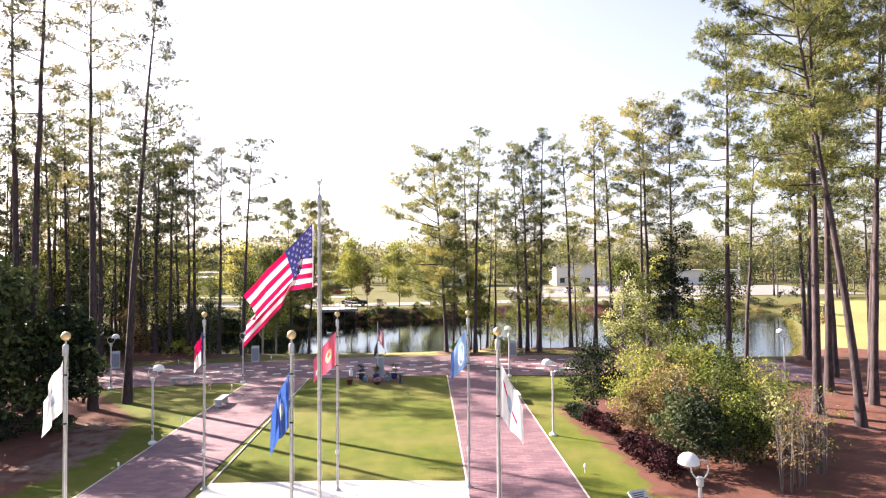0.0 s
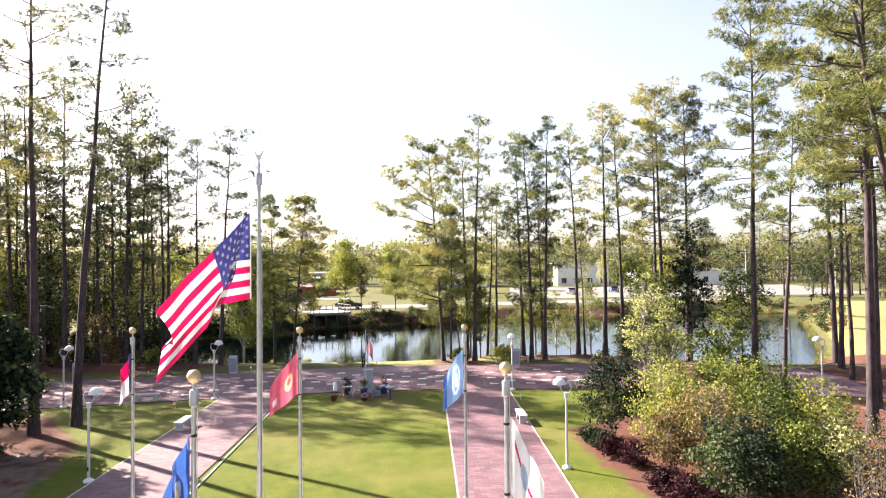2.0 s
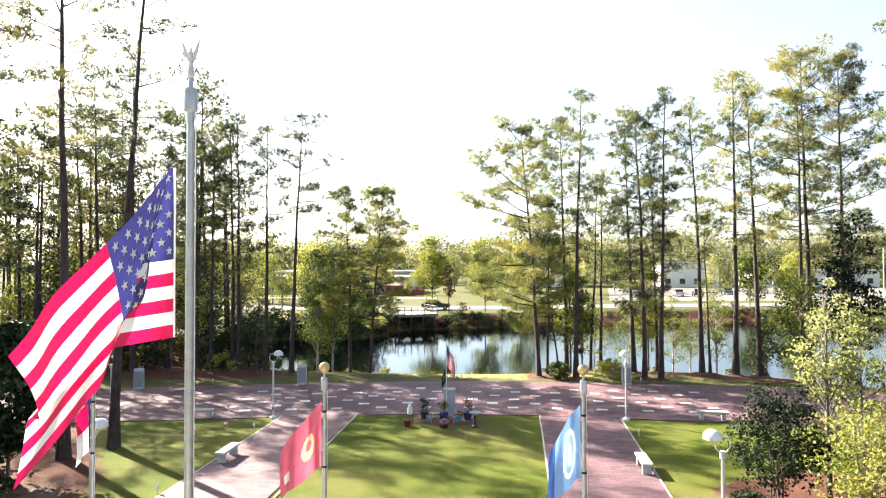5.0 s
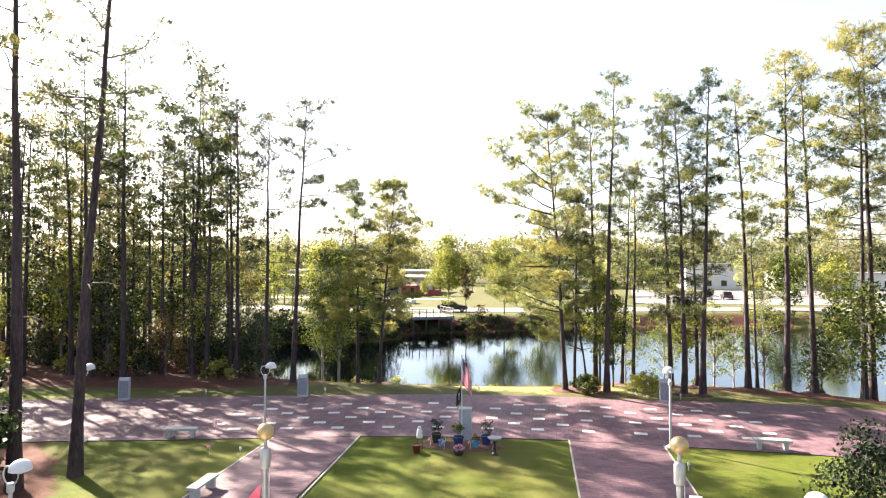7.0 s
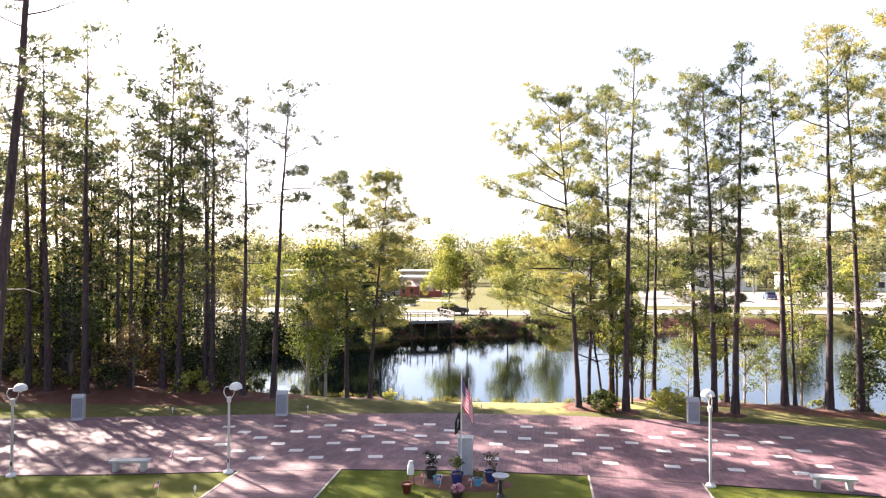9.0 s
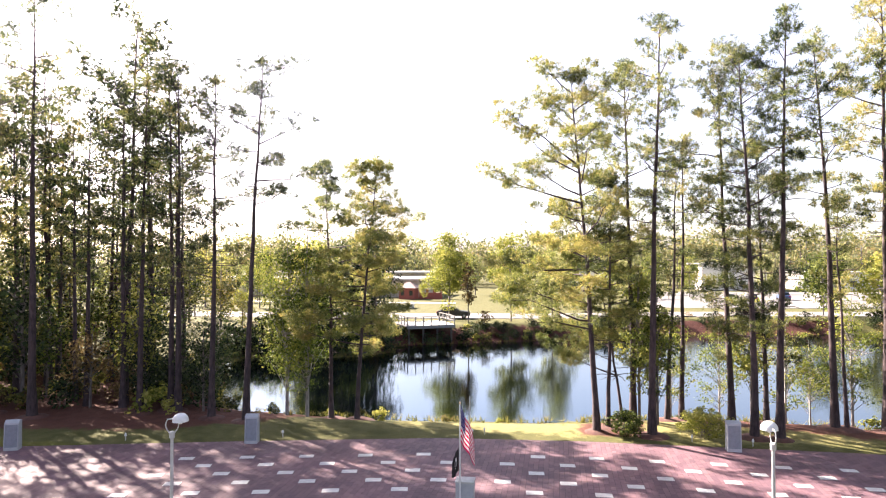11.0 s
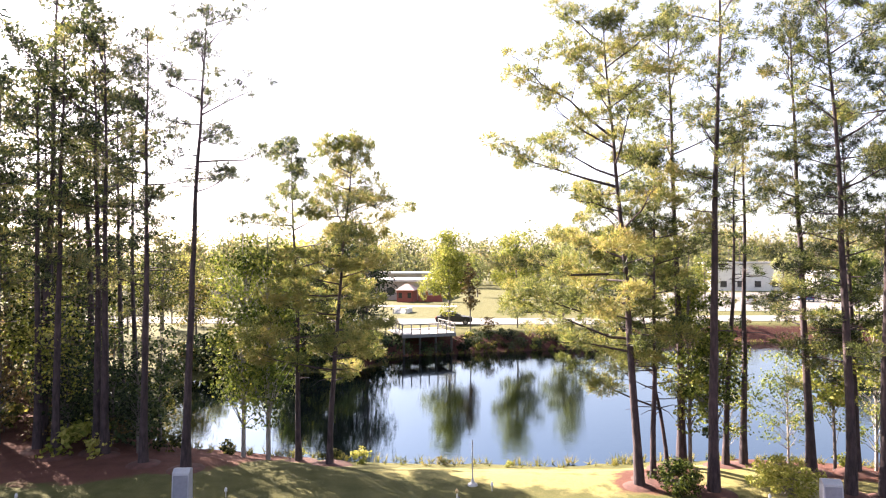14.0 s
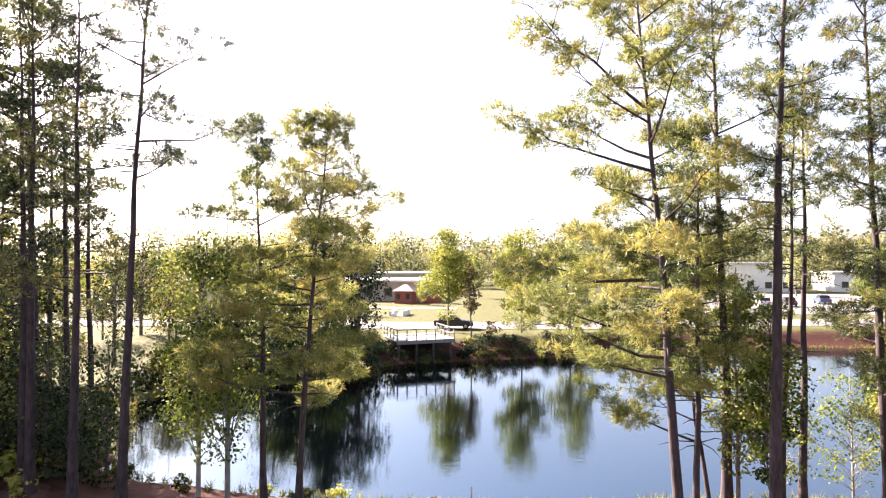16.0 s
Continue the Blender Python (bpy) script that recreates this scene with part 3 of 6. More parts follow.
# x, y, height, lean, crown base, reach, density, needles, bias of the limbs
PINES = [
    (0.3, 57.6, 18.0, (-1.2, 0.0), 0.25, 3.4, 1.8, M_NEEDLE_SUNLIT, 3.0),
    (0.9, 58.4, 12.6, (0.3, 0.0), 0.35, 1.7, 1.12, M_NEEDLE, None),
    (1.8, 60.6, 9.4, (-1.4, 0.2), 0.26, 4.2, 2.0, M_NEEDLE_SUNLIT, 3.1),
    (2.4, 60.8, 19.4, (-0.2, 0.0), 0.42, 2.4, 1.25, M_NEEDLE_SUNLIT, None),
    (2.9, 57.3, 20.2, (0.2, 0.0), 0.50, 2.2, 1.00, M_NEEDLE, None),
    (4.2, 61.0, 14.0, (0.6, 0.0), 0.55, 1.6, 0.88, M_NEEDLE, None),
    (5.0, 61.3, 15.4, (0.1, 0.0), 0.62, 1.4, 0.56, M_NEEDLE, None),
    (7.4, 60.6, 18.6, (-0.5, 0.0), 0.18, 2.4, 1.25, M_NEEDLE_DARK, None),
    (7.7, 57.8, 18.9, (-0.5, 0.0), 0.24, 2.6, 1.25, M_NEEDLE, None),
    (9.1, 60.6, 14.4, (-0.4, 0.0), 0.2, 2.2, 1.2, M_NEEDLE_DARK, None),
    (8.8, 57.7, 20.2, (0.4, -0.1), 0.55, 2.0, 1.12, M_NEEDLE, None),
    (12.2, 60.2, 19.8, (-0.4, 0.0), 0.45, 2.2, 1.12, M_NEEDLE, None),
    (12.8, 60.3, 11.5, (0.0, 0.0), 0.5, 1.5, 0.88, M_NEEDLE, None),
    (14.5, 60.0, 22.0, (0.0, 0.0), 0.45, 2.6, 1.0, M_NEEDLE_SUNLIT, None),
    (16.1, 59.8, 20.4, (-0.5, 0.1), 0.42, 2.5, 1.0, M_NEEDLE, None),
    (19.7, 60.3, 24.0, (-0.3, 0.0), 0.42, 3.5, 1.35, M_NEEDLE_SUNLIT, None),
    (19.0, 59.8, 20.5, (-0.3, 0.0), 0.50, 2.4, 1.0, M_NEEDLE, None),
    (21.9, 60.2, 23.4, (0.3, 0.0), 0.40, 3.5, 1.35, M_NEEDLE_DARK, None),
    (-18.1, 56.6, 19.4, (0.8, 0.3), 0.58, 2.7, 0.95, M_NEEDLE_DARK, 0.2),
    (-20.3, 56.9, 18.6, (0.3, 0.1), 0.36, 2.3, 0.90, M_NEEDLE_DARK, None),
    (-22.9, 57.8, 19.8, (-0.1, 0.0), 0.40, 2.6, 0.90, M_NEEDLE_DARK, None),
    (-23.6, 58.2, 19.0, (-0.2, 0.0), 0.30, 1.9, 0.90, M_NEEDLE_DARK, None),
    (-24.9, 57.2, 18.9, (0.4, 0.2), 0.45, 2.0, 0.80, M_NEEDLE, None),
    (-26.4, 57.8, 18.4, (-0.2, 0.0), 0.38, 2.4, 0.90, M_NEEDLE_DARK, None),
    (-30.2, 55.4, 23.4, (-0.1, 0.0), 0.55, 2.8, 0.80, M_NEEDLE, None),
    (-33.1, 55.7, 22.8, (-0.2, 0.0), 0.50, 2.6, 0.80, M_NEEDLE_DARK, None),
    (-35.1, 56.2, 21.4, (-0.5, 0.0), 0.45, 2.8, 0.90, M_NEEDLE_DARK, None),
    (-12.6, 58.8, 14.2, (1.1, 0.4), 0.25, 3.7, 2.2, M_NEEDLE_SUNLIT, None),
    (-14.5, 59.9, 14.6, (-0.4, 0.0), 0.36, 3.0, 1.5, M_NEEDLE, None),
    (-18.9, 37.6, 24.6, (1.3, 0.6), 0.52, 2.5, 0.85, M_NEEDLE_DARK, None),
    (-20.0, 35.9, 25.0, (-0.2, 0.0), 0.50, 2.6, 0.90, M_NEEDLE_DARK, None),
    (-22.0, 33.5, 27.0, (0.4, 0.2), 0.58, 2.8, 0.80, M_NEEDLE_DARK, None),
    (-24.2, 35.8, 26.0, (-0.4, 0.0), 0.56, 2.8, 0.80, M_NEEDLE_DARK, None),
    (20.0, 33.7, 25.5, (0.0, 0.0), 0.45, 3.4, 1.5, M_NEEDLE_SUNLIT, None),
    (20.6, 31.1, 24.0, (-2.6, 1.5), 0.48, 3.6, 1.5, M_NEEDLE_SUNLIT, 3.3),
    (24.1, 39.4, 26.0, (-0.1, 0.0), 0.42, 3.2, 1.10, M_NEEDLE_SUNLIT, None),
    (27.5, 44.2, 23.0, (-0.8, 0.5), 0.40, 2.8, 1.00, M_NEEDLE_SUNLIT, None),
    (31.9, 55.4, 25.0, (-0.6, 0.3), 0.35, 2.8, 1.00, M_NEEDLE_SUNLIT, None),
    (18.0, 37.5, 15.4, (0.8, -0.4), 0.50, 1.9, 0.80, M_NEEDLE_SUNLIT, None),
    (24.3, 35.6, 24.4, (0.6, -0.4), 0.45, 3.2, 1.10, M_NEEDLE_SUNLIT, None),
    (26.2, 38.5, 25.4, (1.0, -0.7), 0.45, 3.2, 1.10, M_NEEDLE_SUNLIT, None),
    (22.3, 49.1, 26.0, (0.1, 0.0), 0.40, 3.5, 1.6, M_NEEDLE_SUNLIT, None),
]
for i, (x, y, h, lean, cb, reach, dens, mat, bias) in enumerate(PINES):
    # tone words give the needle copies' colours, painted sun and shade included
    tone = {"pine_needles": "olive-green", "sunlit_pine_needles": "yellow-green", "dark_pine_needles": "dark green"}[mat.name]
    form = "slender" if h < 16 else "tall"
    last_plant = plant("pine_tree", f"{form} pine with bare brown trunk and {tone} needles", "tree", x, y,
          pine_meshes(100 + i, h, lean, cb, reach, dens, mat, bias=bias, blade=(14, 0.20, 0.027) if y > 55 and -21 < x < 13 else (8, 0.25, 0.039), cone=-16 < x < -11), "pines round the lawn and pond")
    if y > 55 or x > 16:
        k = 0.75 + 0.3 * ((i * 37) % 10) / 10
        part("straw_ring", lathe([(k, -0.06), (k * 0.7, 0.05), (k * 0.35, 0.10), (0.0, 0.12)], 14), M_STRAW, last_plant, "red-brown straw heaped round the trunk", smooth=True)

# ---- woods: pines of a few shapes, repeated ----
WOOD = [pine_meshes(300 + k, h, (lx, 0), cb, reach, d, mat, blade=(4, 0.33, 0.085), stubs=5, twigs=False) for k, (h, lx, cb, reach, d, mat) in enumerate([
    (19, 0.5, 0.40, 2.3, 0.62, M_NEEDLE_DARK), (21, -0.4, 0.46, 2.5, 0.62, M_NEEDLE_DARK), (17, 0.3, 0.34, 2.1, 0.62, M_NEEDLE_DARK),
    (23, -0.6, 0.52, 2.7, 0.66, M_NEEDLE_SUNLIT), (14, 0.5, 0.3, 1.8, 0.62, M_NEEDLE), (20, 0.2, 0.4, 2.6, 0.66, M_NEEDLE_SUNLIT)])]
SAPL = [broadleaf_meshes(330 + k, h, (r, r, rz), 1, n, 0.2, mat, 40, cz=cz) for k, (h, r, rz, cz, n, mat) in enumerate([
    (8, 1.5, 3.0, 4.6, 1300, M_LEAF), (6, 1.3, 2.2, 3.6, 1100, M_LEAF), (9.5, 1.7, 3.6, 5.5, 1500, M_LEAF_YELLOW), (5, 1.2, 1.9, 2.9, 900, M_LEAF_TAN)])]
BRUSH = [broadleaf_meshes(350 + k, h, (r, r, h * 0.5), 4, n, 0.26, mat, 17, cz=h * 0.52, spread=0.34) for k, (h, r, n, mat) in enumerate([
    (1.5, 1.1, 320, M_LEAF_SHADED), (2.2, 1.3, 360, M_LEAF_DARK), (1.2, 0.9, 270, M_LEAF_YELLOW), (1.8, 1.2, 280, M_LEAF_TAN)])]
rng = np.random.default_rng(5)


def scatter(n, x0, x1, y0, y1, gap, keep=lambda x, y: True):
    """Random places in a rectangle, no two nearer than gap."""
    got = []
    for _ in range(n * 60):
        if len(got) == n:
            break
        x, y = rng.uniform(x0, x1), rng.uniform(y0, y1)
        if keep(x, y) and all((x - a) ** 2 + (y - b) ** 2 > gap * gap for a, b in got):
            got.append((x, y))
    return got


def dry(x, y):
    return float(inside_depth(POND, np.array([x]), np.array([y]))[0]) < -0.8


def grow(kinds, places, name, labels, category, group, pick, s0=0.85, s1=1.15):
    for x, y in places:
        k = pick[rng.integers(len(pick))]
        plant(name, labels[k], category, x, y, kinds[k], group, rng.uniform(0, 360), rng.uniform(s0, s1))


PINE_WORDS = ["dark green pine among the crowded wood", "tall dark pine with a high crown", "olive-green pine with low limbs", "tall yellow-green pine with a high crown", "young slender pine in the wood", "broad yellow-green pine with long limbs"]
SAPL_WORDS = ["slender green broadleaf sapling on the wood floor", "small broadleaf sapling with yellow-green leaves", "tall thin yellow-green broadleaf tree", "small tree with dry tan leaves"]
BRUSH_WORDS = ["loose green bush on the bank", "dark evergreen bush in the undergrowth", "low loose yellow-green bush by the water", "dry tan bush on the bank"]
clear = lambda x, y: y < 70 or abs((x + 25) * 0.85 + (y - 72) * 0.52) > 8      # a gap in the wood beyond the pond's west end
left_wood = lambda x, y: dry(x, y) and clear(x, y) and (x < -27 or y > 60) and x + 0.35 * (y - 58) < -20
grow(WOOD, scatter(40, -66, -21, 58.5, 80, 2.2, left_wood), "pine_tree", PINE_WORDS, "tree", "pines of the wood", (0, 1, 2, 4))
grow(WOOD, scatter(3, -40, -28, 39, 47.5, 3.6, lambda x, y: y < 37 - 0.75 * (x + 27)), "pine_tree", PINE_WORDS, "tree", "pines of the wood", (0, 1))
grow(WOOD, scatter(15, -56, -34.5, 47, 60, 3.0, lambda x, y: y > 51.5 + 0.25 * (x + 34)), "pine_tree", PINE_WORDS, "tree", "pines of the wood", (0, 2, 5))
grow(WOOD, scatter(5, -48, -26, 58.5, 66, 2.8, left_wood), "pine_tree", PINE_WORDS, "tree", "pines of the wood", (0, 1, 1))
grow(WOOD, ((-31, 59.5), (-34.5, 62), (-29.3, 58.4)), "pine_tree", PINE_WORDS, "tree", "pines of the wood", (0, 2))
DENSE = [broadleaf_meshes(340 + k, h, (r, r, h * 0.42), 1, n, 0.22, mat, 56, cz=h * 0.54) for k, (h, r, n, mat) in enumerate([(9.5, 2.0, 1900, M_LEAF_SHADED), (8, 1.8, 1700, M_LEAF_DARK), (11, 2.2, 2100, M_LEAF_SHADED)])]
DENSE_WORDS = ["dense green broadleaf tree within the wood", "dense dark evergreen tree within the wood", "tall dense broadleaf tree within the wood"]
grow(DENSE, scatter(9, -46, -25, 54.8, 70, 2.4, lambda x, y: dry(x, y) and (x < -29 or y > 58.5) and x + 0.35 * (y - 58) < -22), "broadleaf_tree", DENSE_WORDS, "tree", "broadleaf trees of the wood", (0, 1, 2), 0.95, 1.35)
grow(BRUSH, scatter(16, -70, -30, 70, 80, 2.0, left_wood), "bush", BRUSH_WORDS, "bush", "undergrowth of the wood", (0, 2, 2, 3), 0.6, 1.0)
grow(WOOD, scatter(5, -64, -40, 34, 54, 6.0), "pine_tree", PINE_WORDS, "tree", "pines of the wood", (0, 1, 2, 4))
grow(WOOD, scatter(20, 27, 70, 24, 56, 3.6, lambda x, y: dry(x, y) and x > 24 + 0.1 * (y - 24)), "pine_tree", PINE_WORDS, "tree", "pines of the far bank", (3, 5, 2))
grow(WOOD, scatter(26, 66, 130, 112, 150, 3.4, dry), "pine_tree", PINE_WORDS, "tree", "pines of the far bank", (3, 5, 2), 0.7, 0.95)
grow(SAPL, scatter(40, -64, -20, 57.5, 78, 2.0, lambda x, y: clear(x, y) and float(inside_depth(POND, np.array([x]), np.array([y]))[0]) < -2.5 and x + 0.35 * (y - 58) < -22), "sapling", SAPL_WORDS, "tree", "saplings of the wood", (0, 1, 2, 3))
grow(SAPL, scatter(34, -100, -44, 118, 142, 2.6), "sapling", SAPL_WORDS, "tree", "saplings of the wood", (0, 1, 2), 0.95, 1.3)
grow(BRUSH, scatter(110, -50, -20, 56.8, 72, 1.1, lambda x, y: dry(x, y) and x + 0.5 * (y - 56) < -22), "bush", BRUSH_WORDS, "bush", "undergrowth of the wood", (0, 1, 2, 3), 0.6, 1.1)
for x, y in scatter(95, -36, 62, 80, 120, 1.1, lambda x, y: -4.5 < float(inside_depth(POND, np.array([x]), np.array([y]))[0]) < -0.3 and not (-21 < x < -12 and y > 91)):
    k = (0, 1, 1, 3)[int(rng.integers(4))]
    plant("bush", BRUSH_WORDS[k], "bush", x, y, BRUSH[k], "bushes on the far bank", rng.uniform(0, 360), rng.uniform(0.6, 1.4) * (1.0 if x < -12 else 0.65))
# the dark bushes at the deck are added to blacken the shade beneath it
for x, y, s, k in ((-15, 60.9, 0.45, 2), (-11.8, 60.6, 0.55, 2), (-8, 61.2, 0.3, 0), (-18.4, 60.6, 0.5, 0), (-5, 61.3, 0.25, 2), (14.8, 62.0, 0.6, 2), (16.5, 60.8, 0.7, 0), (9.5, 62.6, 0.5, 2), (4.5, 62.6, 0.3, 2), (-13, 60.2, 0.5, 0), (-24.6, 61.0, 1.3, 1), (-22.7, 60.2, 1.0, 1), (-26.4, 63.2, 1.4, 1), (-20.9, 60.0, 0.7, 0), (-19.9, 94.2, 0.8, 1), (-12.3, 97.2, 0.8, 1), (-11.4, 98.4, 0.9, 1), (-17.6, 94.4, 0.6, 1), (-16.2, 95.2, 0.62, 1), (-14.8, 96.0, 0.6, 1), (-18.7, 95.4, 0.6, 1), (-15.4, 94.3, 0.5, 1), (-13.9, 95.4, 0.5, 1)):
    plant("bush", BRUSH_WORDS[k], "bush", x, y, BRUSH[k], "weeds along the bank", x * 40, s)

for x, y in scatter(45, -24, 8, 88, 108, 0.9, lambda x, y: -3.2 < float(inside_depth(POND, np.array([x]), np.array([y]))[0]) < -0.2 and not (-20.5 < x < -12.5 and y > 91)):
    k = int(rng.integers(4))
    plant("bush", BRUSH_WORDS[k], "bush", x, y, BRUSH[k], "bushes on the far bank", rng.uniform(0, 360), rng.uniform(0.35, 0.75))
grow(BRUSH, scatter(34, -34, -21, 77, 95, 0.9, lambda x, y: -6 < float(inside_depth(POND, np.array([x]), np.array([y]))[0]) < -0.3), "bush", BRUSH_WORDS, "bush", "bushes on the far bank", (0, 1, 1, 3), 0.7, 1.3)
grow(DENSE, scatter(18, 66, 130, 116, 142, 3.0, dry), "broadleaf_tree", DENSE_WORDS, "tree", "trees behind the meadow", (0, 1, 2), 0.9, 1.3)

TALL = [broadleaf_meshes(370 + k, h, (r, r, h * 0.42), 1, n, 0.36, mat, 44, cz=h * 0.56) for k, (h, r, n, mat) in enumerate([
    (11.5, 2.6, 1900, M_LEAF_PALE), (12.5, 3.0, 2100, M_LEAF), (10.5, 2.4, 1800, M_LEAF_YELLOW), (13, 2.8, 2000, M_LEAF_SHADED)])]
TALL_WORDS = ["pale green broadleaf tree beyond the pond", "green broadleaf tree beyond the pond", "yellow-green broadleaf tree beyond the pond", "tall dark green broadleaf tree beyond the pond"]
grow(TALL, scatter(9, -52, -25.5, 86, 106, 2.6, lambda x, y: dry(x, y) and x < -24 - 0.28 * (y - 84)), "broadleaf_tree", TALL_WORDS, "tree", "trees of the far west bank", (1, 2, 3, 3), 0.5, 0.72)

for x, y, k, sz in ((-21.8, 58.6, 1, 0.62), (-23.3, 62.4, 1, 0.8), (-40, 84, 2, 1.0), (-44, 79, 0, 0.9), (-23.9, 59.6, 1, 0.75), (-25.6, 58.7, 1, 0.55), (-21.6, 93.2, 1, 1.35), (-23.2, 97.0, 1, 1.4), (-25.2, 92.0, 1, 1.3), (-28.5, 90.0, 1, 1.2), (-52, 92, 0, 1.0), (-58, 88, 2, 1.0), (-47, 97, 2, 1.05), (-63, 95, 0, 1.1)):
    plant("broadleaf_tree", DENSE_WORDS[k], "tree", x, y, DENSE[k], "broadleaf trees of the wood", x * 53, sz)
for x, y, k, sz in ((-26.5, 153.5, 0, 0.62), (-27.6, 147.5, 2, 0.4), (-46, 146, 1, 0.8), (-20, 168, 0, 0.9), (-9, 150, 0, 0.75), (1, 146, 1, 0.8), (9, 158, 2, 0.8), (-2, 172, 1, 0.95), (-38, 128, 3, 0.75), (-50, 122, 1, 0.85), (26, 165, 1, 0.8), (46, 182, 0, 0.9), (50, 160, 2, 0.8), (20, 176, 1, 0.95), (12, 162, 0, 0.8), (57, 172, 1, 0.9), (-12, 182, 2, 0.9), (64, 186, 0, 1.0), (31, 188, 1, 0.6)):
    plant("broadleaf_tree", TALL_WORDS[k], "tree", x, y, TALL[k], "trees round the buildings", x * 31, sz)

